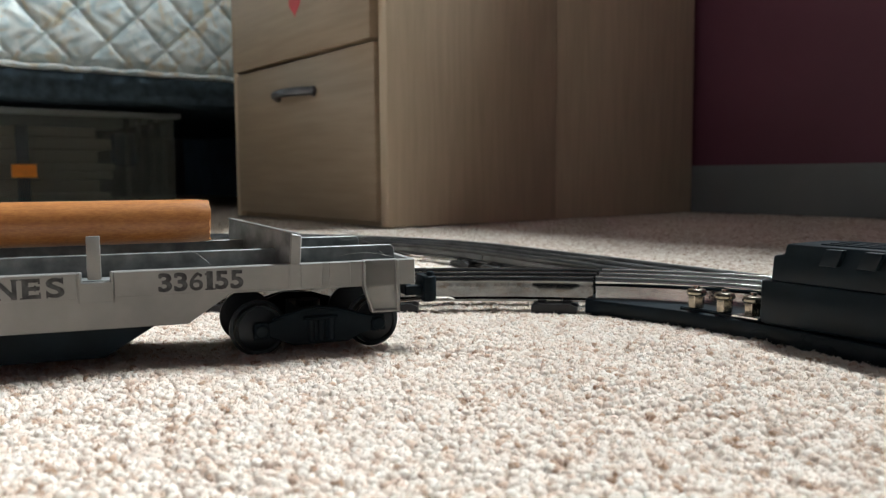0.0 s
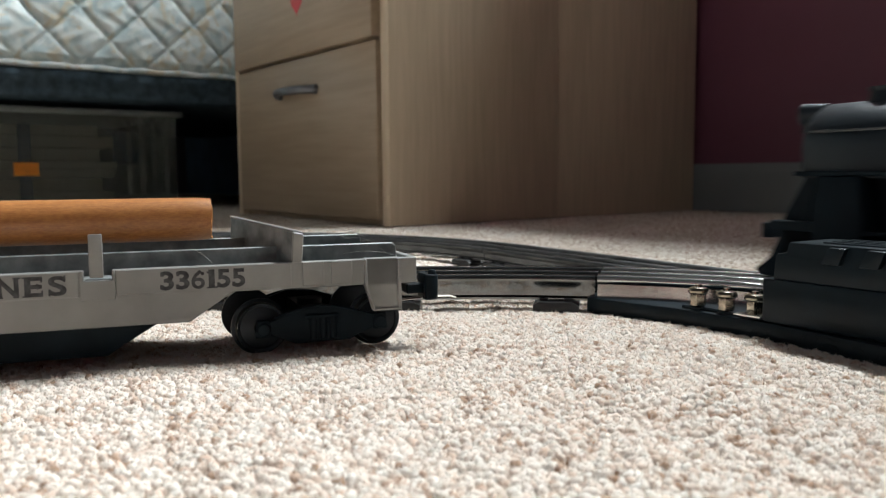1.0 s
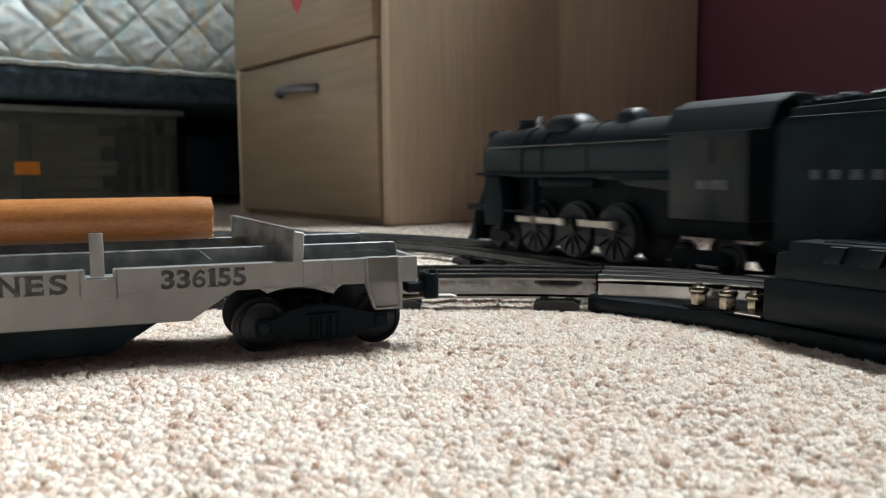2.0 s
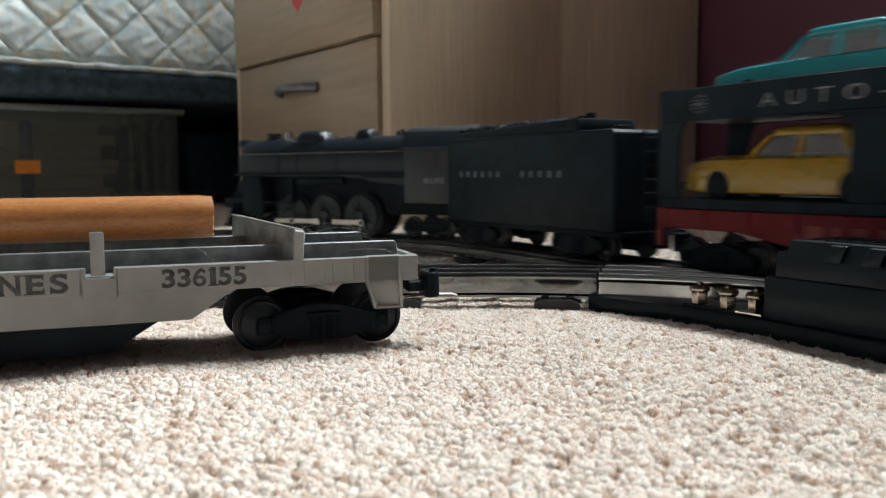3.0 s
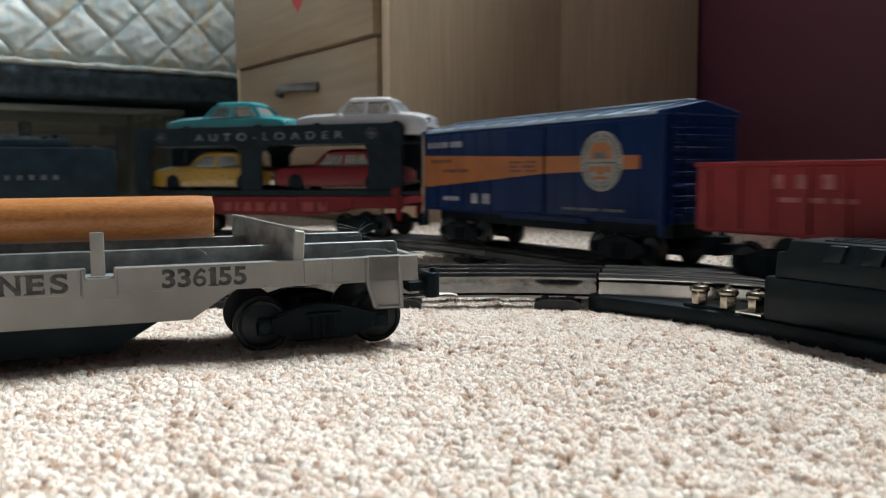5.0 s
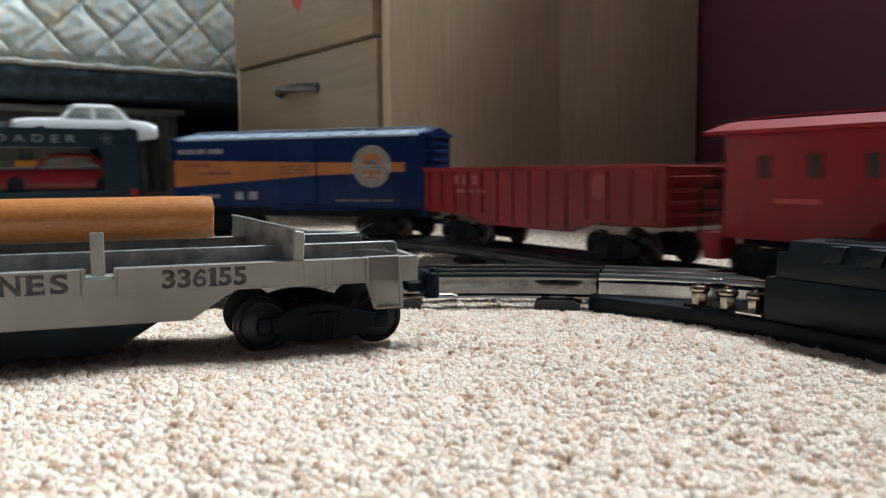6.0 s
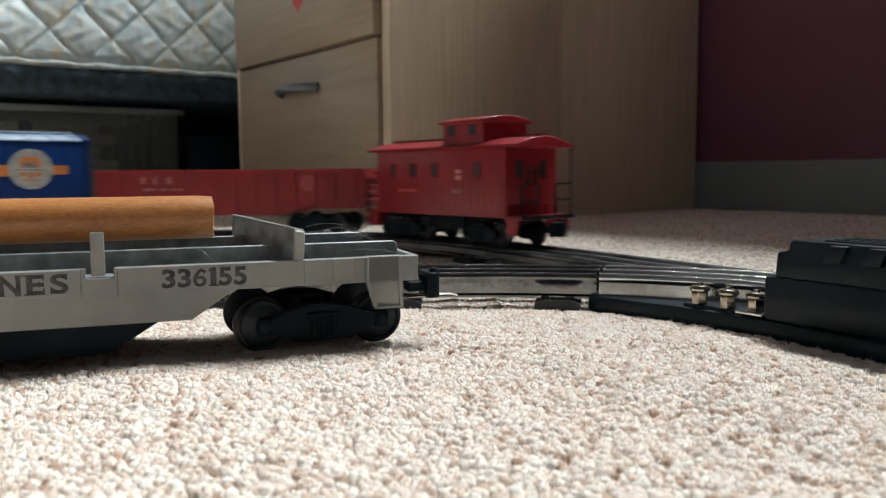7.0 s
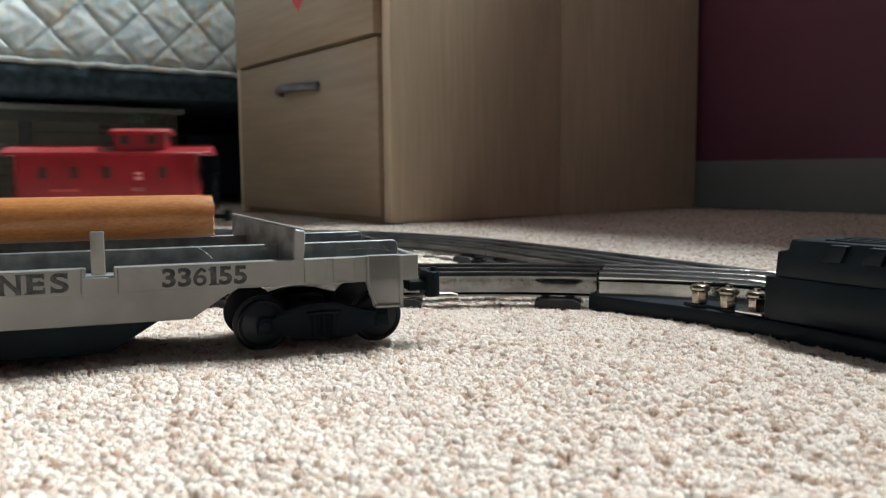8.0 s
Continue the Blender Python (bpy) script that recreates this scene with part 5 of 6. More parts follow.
def tender():
    L = 0.1778
    th = thing("coal_tender", "black toy coal tender coupled behind the locomotive", "toy train car")
    fx = lambda f: L / 2 - f * L
    bm = bmesh.new()
    prism(bm, [(fx(1.0), 0.0175), (fx(0.0), 0.0175), (fx(0.0), 0.0720), (fx(0.03), 0.0760), (fx(0.97), 0.0760), (fx(1.0), 0.0740)], 1, -0.0265, 0.0265)
    part("body", bm, TENDER, th, bevel=0.0012)
    bm = bmesh.new()
    prism(bm, [(fx(0.03), 0.0755), (fx(0.03), 0.0800), (fx(0.5), 0.0825), (fx(0.80), 0.0840), (fx(0.81), 0.0755)], 1, -0.0235, 0.0235)
    part("coal_bunker", bm, TENDER, th, bevel=0.001)
    rnd = random.Random(8)
    bm = bmesh.new()
    for k in range(160):
        x, y = fx(rnd.uniform(0.05, 0.66)), rnd.uniform(-0.020, 0.020)
        c = bmesh.ops.create_icosphere(bm, subdivisions=1, radius=rnd.uniform(0.0020, 0.0036), matrix=pose(x, y, 0.0805 + 0.002 * rnd.random() + 0.002 * (1 - abs(y) / 0.02), rnd.random() * 90, rnd.random() * 90, 0))
    part("coal", bm, TENDER, th, smooth=5)
    bm = bmesh.new()
    for f, r, h in ((0.70, 0.0042, 0.0865), (0.745, 0.0036, 0.0880), (0.90, 0.0060, 0.0790)):
        tube(bm, (fx(f), 0.004, 0.075), (fx(f), 0.004, h), r, r * 0.9, 16)
    part("hatch", bm, TENDER, th, bevel=0.0006)
    bm = bmesh.new()
    for y in (-0.006, 0.006):
        tube(bm, (fx(1.0) - 0.0016, y, 0.020), (fx(1.0) - 0.0016, y, 0.0755), 0.0008, 0.0008, 8)
    for k in range(7):
        tube(bm, (fx(1.0) - 0.0016, -0.006, 0.024 + 0.0078 * k), (fx(1.0) - 0.0016, 0.006, 0.024 + 0.0078 * k), 0.0007, 0.0007, 8)
    part("ladder", bm, TENDER, th)
    bm = bmesh.new()
    box(bm, fx(1.02), fx(-0.02), -0.0245, 0.0245, 0.0145, 0.0178)
    part("floor_frame", bm, BLACK, th, bevel=0.0005)
    # rivet strips
    bm = bmesh.new()
    for f in (0.015, 0.25, 0.5, 0.75, 0.985):
        for s in (1, -1):
            for k in range(11):
                z = 0.022 + 0.0048 * k
                box(bm, fx(f) - 0.0004, fx(f) + 0.0004, s * 0.0265 - 0.0003, s * 0.0265 + 0.0003, z, z + 0.0008)
    tagged(part("rivets", bm, TENDER, th), kind="stuff")
    bar_row(th, fx(0.10), 0.0485, 0.0266, [0.0030] * 6 + [-0.012] + [0.0030] * 5, 0.0042, FAINT_PRINT, gap=0.0062)
    tr = two_trucks(th, L, 0.30, 0.040)
    return th, tr


def auto_loader():
    L = 0.2509
    th = thing("auto_loader_car", "two-deck toy auto carrier, black frame on red flat car", "toy train car")
    fx = lambda f: L / 2 - f * L
    W = 0.0275
    for s in (1, -1):
        bm = bmesh.new()
        prism(bm, [(fx(1.0), 0.0330), (fx(1.0), 0.0230), (fx(0.82), 0.0230), (fx(0.70), 0.0172), (fx(0.33), 0.0172), (fx(0.20), 0.0230), (fx(0.0), 0.0230), (fx(0.0), 0.0330)], 1, min(s * W, s * (W - 0.0025)), max(s * W, s * (W - 0.0025)))
        part("side_sill", bm, LOADER_RED, th, bevel=0.0004, segments=1)
        for f in (0.02, 0.12, 0.22, 0.32, 0.42, 0.52, 0.62, 0.72, 0.82, 0.98):
            bm = bmesh.new()
            box(bm, fx(f) - 0.0016, fx(f) + 0.0016, s * W - 0.0009, s * W + 0.0009, 0.0245, 0.0326)
            part("stake_pocket", bm, LOADER_RED, th, bevel=0.0003, segments=1)
        for f in (0.01, 0.985):
            bm = bmesh.new()
            box(bm, fx(f) - 0.0025, fx(f) + 0.0025, s * W - 0.0009, s * W + 0.0009, 0.0135, 0.0240)
            part("corner_step", bm, LOADER_RED, th, bevel=0.0003, segments=1)
    bm = bmesh.new()
    box(bm, fx(1.0), fx(0.0), -W + 0.0025, W - 0.0025, 0.0265, 0.0325)
    part("floor", bm, LOADER_RED, th)
    # red brake stand near the rear
    bm = bmesh.new()
    box(bm, fx(0.990), fx(0.962), W - 0.001, W + 0.0012, 0.0325, 0.0400)
    part("brake_stand", bm, LOADER_RED, th, bevel=0.0006)
    # black superstructure
    for s in (1, -1):
        y0, y1 = min(s * W, s * (W - 0.0022)), max(s * W, s * (W - 0.0022))
        bm = bmesh.new()
        box(bm, fx(1.0), fx(0.0), y0, y1, 0.0765, 0.0926)
        part("upper_girder", bm, TENDER, th, bevel=0.0005, segments=1)
        bm = bmesh.new()
        box(bm, fx(0.995), fx(0.005), y0, y1, 0.0332, 0.0385)
        part("lower_girder", bm, TENDER, th, bevel=0.0005, segments=1)
        for f0, f1, fl in ((0.0, 0.055, 0.012), (0.415, 0.495, 0.02), (0.88, 1.0, 0.012)):
            bm = bmesh.new()
            prism(bm, [(fx(f1), 0.0384), (fx(f1), 0.0690), (fx(f1) - fl * 0.35 * (f1 < 1), 0.0768), (fx(f0) + fl * 0.35 * (f0 > 0), 0.0768), (fx(f0), 0.0690), (fx(f0), 0.0384)], 1, y0 + 0.0002, y1 - 0.0002)
            part("post", bm, TENDER, th, bevel=0.0004, segments=1)
    bm = bmesh.new()
    box(bm, fx(0.99), fx(0.01), -W + 0.0022, W - 0.0022, 0.0772, 0.0792)
    part("upper_deck", bm, TENDER, th)
    bm = bmesh.new()
    box(bm, fx(0.99), fx(0.01), -W + 0.0022, W - 0.0022, 0.0335, 0.0362)
    part("lower_deck", bm, TENDER, th)
    bm = bmesh.new()
    for y in (-0.0145, 0.0145):
        box(bm, fx(0.985), fx(0.015), y - 0.0055, y - 0.0045, 0.0362, 0.0385)
        box(bm, fx(0.985), fx(0.015), y + 0.0045, y + 0.0055, 0.0362, 0.0385)
    part("wheel_channel", bm, TENDER, th)
    lettering("AUTO-LOADER", 0.0092, LOADER_PRINT, th, pose(fx(0.243), W + 0.0001, 0.0806, 90, 0, 180), spacing=1.9, width=0.1380, label="pale grey capital lettering")
    for f in (0.105, 0.895):
        bm = bmesh.new()
        for q in range(14):
            g = 2 * math.pi * q / 14
            tube(bm, (fx(f) + 0.0042 * math.cos(g), W - 0.0002, 0.0845 + 0.0042 * math.sin(g)), (fx(f) + 0.0042 * math.cos(g), W + 0.0002, 0.0845 + 0.0042 * math.sin(g)), 0.0006, 0.0006, 6)
        box(bm, fx(f) - 0.0024, fx(f) + 0.0024, W - 0.0002, W + 0.0002, 0.0838, 0.0852)
        box(bm, fx(f) - 0.0007, fx(f) + 0.0007, W - 0.0002, W + 0.0002, 0.0820, 0.0870)
        part("emblem", bm, FAINT_PRINT, th, "round faded dotted emblem")
    bar_row(th, fx(0.345), 0.0205, W + 0.0001, [0.0075, 0.003, 0.008, 0.008, 0.0075, 0.0055, -0.006, 0.010, 0.008], 0.0075, material("faded_red_print", (0.215, 0.026, 0.028), 0.5), gap=0.0042)
    tr = two_trucks(th, L, 0.36, 0.040)
    return th, tr


def toy_sedan(label, paint):
    """A small plastic sedan, x forwards, z up from its tyres."""
    th = thing("toy_car", label, "toy car", group="cars on the auto carrier")
    L, w = 0.1170, 0.0205
    n = 15

    def section(x, z0, z1, half, crown=0.0):
        return [(x, -half, z0), (x, -half * 1.03, (z0 + z1) * 0.52), (x, -half * 0.94, z1 - 0.0012), (x, -half * 0.5, z1 + crown * 0.8), (x, 0, z1 + crown), (x, half * 0.5, z1 + crown * 0.8),
                (x, half * 0.94, z1 - 0.0012), (x, half * 1.03, (z0 + z1) * 0.52), (x, half, z0)]
    rows = ((0.500, 0.0068, 0.0150, 0.88), (0.485, 0.0052, 0.0180, 0.96), (0.40, 0.0042, 0.0196, 1.0), (0.18, 0.0040, 0.0204, 1.0), (-0.05, 0.0040, 0.0202, 1.0), (-0.27, 0.0040, 0.0204, 1.0),
            (-0.42, 0.0042, 0.0190, 0.98), (-0.485, 0.0054, 0.0170, 0.94), (-0.50, 0.0068, 0.0150, 0.88))
    bm = bmesh.new()
    loft(bm, [section(f * L, z0, z1, w * k, 0.0014) for f, z0, z1, k in rows])
    part("body", bm, paint, th, bevel=0.0006, smooth=50)
    # greenhouse: glass drum with roof and pillars over it
    def cabin(shrink, z0, z1, grow=0.0):
        bmx = bmesh.new()
        fr = ((0.175 + grow, 0.095 + grow), (-0.290 - grow, -0.215 - grow))
        ring = []
        for z, fi in ((z0, 0), (z1, 1)):
            fx0, fx1 = fr[0][fi] * L, fr[1][fi] * L
            hw = (w * 0.93 if fi == 0 else w * 0.74) - shrink
            ring.append([(fx0, -hw * 0.72, z), (fx0 - 0.004, -hw, z), (fx1 + 0.004, -hw, z), (fx1, -hw * 0.72, z), (fx1, hw * 0.72, z), (fx1 + 0.004, hw, z), (fx0 - 0.004, hw, z), (fx0, hw * 0.72, z)])
        loft(bmx, ring)
        return bmx
    part("glazing", cabin(0.0004, 0.0195, 0.0295), CAR_GLASS, th, "clear plastic windows", bevel=0.0008)
    bm = bmesh.new()
    loft(bm, [[(x * L, y * w, z) for x, y in ((0.105, -0.55), (0.085, -0.74), (-0.205, -0.74), (-0.225, -0.55), (-0.225, 0.55), (-0.205, 0.74), (0.085, 0.74), (0.105, 0.55))] for z in (0.0285, 0.0304)] +
         [[((x + 0.06) * L * g - 0.06 * L, y * w * h, z) for x, y in ((0.105, -0.55), (0.085, -0.74), (-0.205, -0.74), (-0.225, -0.55), (-0.225, 0.55), (-0.205, 0.74), (0.085, 0.74), (0.105, 0.55))] for g, h, z in ((0.93, 0.92, 0.0316), (0.80, 0.76, 0.0325), (0.60, 0.50, 0.0330))])
    part("roof", bm, paint, th, bevel=0.0006, smooth=60)
    for s in (1, -1):
        for x0, x1, t0, t1 in ((0.172, 0.094, 0.0018, 0.0015), (-0.045, -0.045, 0.0014, 0.0012), (-0.287, -0.216, 0.0030, 0.0022)):
            bm = bmesh.new()
            loft(bm, [[(x0 * L - t0, s * w * 0.90, 0.0195), (x0 * L + t0, s * w * 0.90, 0.0195), (x0 * L + t0, s * w * 0.945, 0.0195), (x0 * L - t0, s * w * 0.945, 0.0195)],
                      [(x1 * L - t1, s * w * 0.70, 0.0292), (x1 * L + t1, s * w * 0.70, 0.0292), (x1 * L + t1, s * w * 0.755, 0.0292), (x1 * L - t1, s * w * 0.755, 0.0292)]])
            part("pillar", bm, paint, th)
    for k in (1, -1):
        bm = bmesh.new()
        loft(bm, [[(k * (0.497 * L + d), y, z) for d, z in ((0.0, 0.0055), (0.0022, 0.0060), (0.0022, 0.0088), (0.0, 0.0094))] for y in (-w * 0.96, -w * 0.5, 0, w * 0.5, w * 0.96)])
        part("bumper", bm, CHROME, th, "plated bumper")
        for s in (1, -1):
            bm = bmesh.new()
            tube(bm, (k * 0.490 * L, s * w * 0.66, 0.0142), (k * 0.507 * L, s * w * 0.66, 0.0142), 0.0024, 0.0020, 12)
            part("lamp", bm, CHROME, th)
    for f in (0.315, -0.285):
        for s in (1, -1):
            bm = bmesh.new()
            lathe(bm, [(0.0, 0.0062), (0.0004, 0.0070), (0.0040, 0.0070), (0.0044, 0.0062)], (f * L, s * (w * 1.03 + 0.0006), 0.0070), (0, -s, 0), 20)
            part("wheel", bm, BLACK, th, smooth=30)
    for ob in th.children:
        for v in ob.data.vertices:
            v.co.z *= 1.10
    return th


def box_car():
    L = 0.2460
    th = thing("box_car", "dark blue toy boxcar with a tapering orange band", "toy train car")
    fx = lambda f: L / 2 - f * L
    W = 0.0280
    z0, z1 = 0.0240, 0.0826
    bm = bmesh.new()
    box(bm, fx(0.995), fx(0.005), -W + 0.0004, W - 0.0004, z0, z1)
    part("body", bm, BLUE, th, bevel=0.0006)
    bm = bmesh.new()
    prism(bm, [(-W - 0.0012, z1 - 0.001), (-W - 0.0012, z1 + 0.0008), (0, z1 + 0.0062), (W + 0.0012, z1 + 0.0008), (W + 0.0012, z1 - 0.001)], 0, fx(0.975), fx(0.025))
    roof = part("roof", bm, ROOF_GLARE, th, "blue roof with window glare painted in as silver-blue", bevel=0.0004, segments=1)
    for f0, f1 in ((1.004, 0.9752), (0.0248, -0.004)):
        bm = bmesh.new()
        prism(bm, [(-W - 0.0012, z1 - 0.001), (-W - 0.0012, z1 + 0.0010), (0, z1 + 0.0066), (W + 0.0012, z1 + 0.0010), (W + 0.0012, z1 - 0.001)], 0, fx(f0), fx(f1))
        part("gable_cap", bm, BLUE, roof, "dark blue roof end", bevel=0.0004, segments=1)
    bm = bmesh.new()
    for k in range(13):
        f = 0.045 + 0.91 * k / 12
        for s in (1, -1):
            loft(bm, [[(fx(f) - 0.0012, s * (W + 0.0012), z1 + 0.0006), (fx(f) + 0.0012, s * (W + 0.0012), z1 + 0.0006), (fx(f) + 0.0012, s * (W + 0.0012), z1 + 0.0020), (fx(f) - 0.0012, s * (W + 0.0012), z1 + 0.0020)],
                      [(fx(f) - 0.0012, s * 0.004, z1 + 0.0052), (fx(f) + 0.0012, s * 0.004, z1 + 0.0052), (fx(f) + 0.0012, s * 0.004, z1 + 0.0066), (fx(f) - 0.0012, s * 0.004, z1 + 0.0066)]])
    part("roof_rib", bm, ROOF_GLARE, roof)
    bm = bmesh.new()
    box(bm, fx(0.97), fx(0.03), -0.0045, 0.0045, z1 + 0.0068, z1 + 0.0080)
    part("roof_walk", bm, ROOF_GLARE, roof, bevel=0.0003, segments=1)
    # side panels' seams and sill
    bm = bmesh.new()
    for s in (1, -1):
        for k in list(range(6)) + list(range(9, 15)):
            f = 0.012 + 0.0697 * k
            box(bm, fx(f) - 0.0007, fx(f) + 0.0007, s * (W - 0.0004) - 0.0004, s * (W - 0.0004) + 0.0004, z0 + 0.002, z1 - 0.002)
        box(bm, fx(0.995), fx(0.005), s * (W - 0.0004) - 0.0006, s * (W - 0.0004) + 0.0006, z0, z0 + 0.0024)
        box(bm, fx(0.995), fx(0.005), s * (W - 0.0004) - 0.0006, s * (W - 0.0004) + 0.0006, z1 - 0.0030, z1 - 0.001)
        for f in (0.0, 1.0):
            xx = fx(f) + (-0.003 if f == 0 else 0.003)
            box(bm, xx - 0.0020, xx + 0.0020, s * (W - 0.0004) - 0.0005, s * (W - 0.0004) + 0.0005, z0 - 0.006, z1 - 0.001)
    part("side_seams", bm, BLUE, th)
    # sliding door and its track
    for s in (1, -1):
        bm = bmesh.new()
        box(bm, fx(0.600), fx(0.440), min(s * (W - 0.0004), s * (W + 0.0010)), max(s * (W - 0.0004), s * (W + 0.0010)), z0 + 0.0026, z1 - 0.0036)
        dr = part("sliding_door", bm, BLUE, th, bevel=0.0004, segments=1)
        bm = bmesh.new()
        box(bm, fx(0.765), fx(0.425), min(s * (W - 0.0008), s * (W + 0.0022)), max(s * (W - 0.0008), s * (W + 0.0022)), z0 - 0.0020, z0 + 0.0012)
        part("door_track", bm, BLUE, th, bevel=0.0003, segments=1)
    # ends with pressed ribs, brake gear and ladder
    for k in (1, -1):
        bm = bmesh.new()
        xe = k * (L / 2 - 0.0012)
        for j in range(9):
            z = z0 + 0.006 + 0.0064 * j
            prism(bm, [(-W + 0.003, z), (W - 0.003, z), (W - 0.006, z + 0.0028), (-W + 0.006, z + 0.0028)], 0, min(xe, xe + k * 0.0016), max(xe, xe + k * 0.0016))
        part("end_ribs", bm, BLUE, th, bevel=0.0004, segments=1)
    bm = bmesh.new()
    for y in (0.0165, 0.0245):
        tube(bm, (-L / 2 - 0.0014, y, z0), (-L / 2 - 0.0014, y, z1 - 0.002), 0.0006, 0.0006, 6)
    for j in range(8):
        tube(bm, (-L / 2 - 0.0014, 0.0165, z0 + 0.005 + 0.0075 * j), (-L / 2 - 0.0014, 0.0245, z0 + 0.005 + 0.0075 * j), 0.0007, 0.0007, 6)
    part("ladder", bm, BLUE, th)
    bm = bmesh.new()
    box(bm, fx(0.98), fx(0.02), -0.016, 0.016, 0.0160, z0)
    part("underframe", bm, BLACK, th)
    # printed band: broad at the front, narrowing to a point behind the emblem
    y = W + 0.0012
    for f0, f1, yy in ((0.008, 0.438, W + 0.0002), (0.441, 0.599, W + 0.0011), (0.602, 0.925, W + 0.0002)):
        bot = lambda f: 0.0408 + (0.0535 - 0.0408) * min(1.0, f / 0.75)
        top = lambda f: 0.0650 - 0.0042 * min(1.0, f / 0.75)
        bm = bmesh.new()
        prism(bm, [(fx(f0), bot(f0)), (fx(f0), top(f0)), (fx(f1), top(f1)), (fx(f1), bot(f1))], 1, yy - 0.0005, yy + 0.0002)
        part("orange_band", bm, BAND, th, "printed orange band")
    xc, zc = fx(0.806), 0.0578
    bm = bmesh.new()
    lathe(bm, [(0.0, 0.0170), (0.0004, 0.0170)], (xc, W + 0.0002, zc), (0, 1, 0), 40)
    em = part("emblem", bm, CREAM_PRINT, th, "round white and orange emblem")
    bm = bmesh.new()
    prism(bm, [(xc - 0.0085, zc + 0.0012), (xc + 0.0085, zc + 0.0012), (xc + 0.0085, zc + 0.0072), (xc + 0.0050, zc + 0.0105), (xc - 0.0050, zc + 0.0105), (xc - 0.0085, zc + 0.0072)], 1, W + 0.0005, W + 0.0008)
    for x0, x1, za, zb in ((-0.0085, -0.0035, -0.0062, -0.0028), (-0.0022, 0.0030, -0.0075, -0.0028), (0.0042, 0.0088, -0.0060, -0.0028), (-0.0060, 0.0058, -0.0100, -0.0085)):
        box(bm, xc + x0, xc + x1, W + 0.0005, W + 0.0008, zc + za, zc + zb)
    part("emblem_print", bm, BAND, em)
    bm = bmesh.new()
    prism(bm, [(xc - 0.0055, zc + 0.0016), (xc + 0.0050, zc + 0.0016), (xc + 0.0055, zc + 0.0060), (xc + 0.0012, zc + 0.0046), (xc - 0.0030, zc + 0.0064)], 1, W + 0.0009, W + 0.0011)
    box(bm, xc - 0.0120, xc + 0.0120, W + 0.0005, W + 0.0008, zc - 0.0012, zc - 0.0004)
    # thin ring and short bars of unreadable print round it
    for k in range(44):
        a = 2 * math.pi * k / 44
        ca, sa = math.cos(a), math.sin(a)
        for r0, r1, half in ((0.0122, 0.0126, 0.00095),) + (((0.0138, 0.0158, 0.0006),) if k % 11 else ()):
            prism(bm, [(xc + r * ca - h * sa, zc + r * sa + h * ca) for r, h in ((r0, -half), (r1, -half), (r1, half), (r0, half))], 1, W + 0.0005, W + 0.0007)
    part("emblem_print", bm, FAINT_PRINT, em)
    bar_row(th, fx(0.03), 0.0702, W + 0.0003, [0.0022] * 9 + [-0.002] + [0.0022] * 5, 0.0042, DIM_PRINT, gap=0.0010)
    bar_row(th, fx(0.05), 0.0590, W + 0.0005, [0.004, 0.012, 0.009], 0.0026, BAND_PRINT, gap=0.0016)
    bar_row(th, fx(0.12), 0.0520, W + 0.0005, [0.004, 0.012, 0.014], 0.0024, BAND_PRINT, gap=0.0016)
    bar_row(th, fx(0.12), 0.0318, W + 0.0003, [0.020], 0.0030, DIM_PRINT)
    bar_row(th, fx(0.27), 0.0305, W + 0.0003, [0.0075, 0.0085], 0.0070, DIM_PRINT, gap=0.006)
    bar_row(th, fx(0.67), 0.0295, W + 0.0003, [0.012, 0.016, 0.018], 0.0016, FAINT_PRINT, gap=0.003)
    bar_row(th, fx(0.46), 0.0520, W + 0.0014, [0.012, 0.012], 0.0015, BAND_PRINT, gap=0.004)
    bar_row(th, fx(0.46), 0.0548, W + 0.0014, [0.009, 0.013], 0.0015, BAND_PRINT, gap=0.004)
    bar_row(th, fx(0.46), 0.0576, W + 0.0014, [0.013, 0.010], 0.0015, BAND_PRINT, gap=0.004)
    tr = two_trucks(th, L, 0.34, 0.040)
    return th, tr


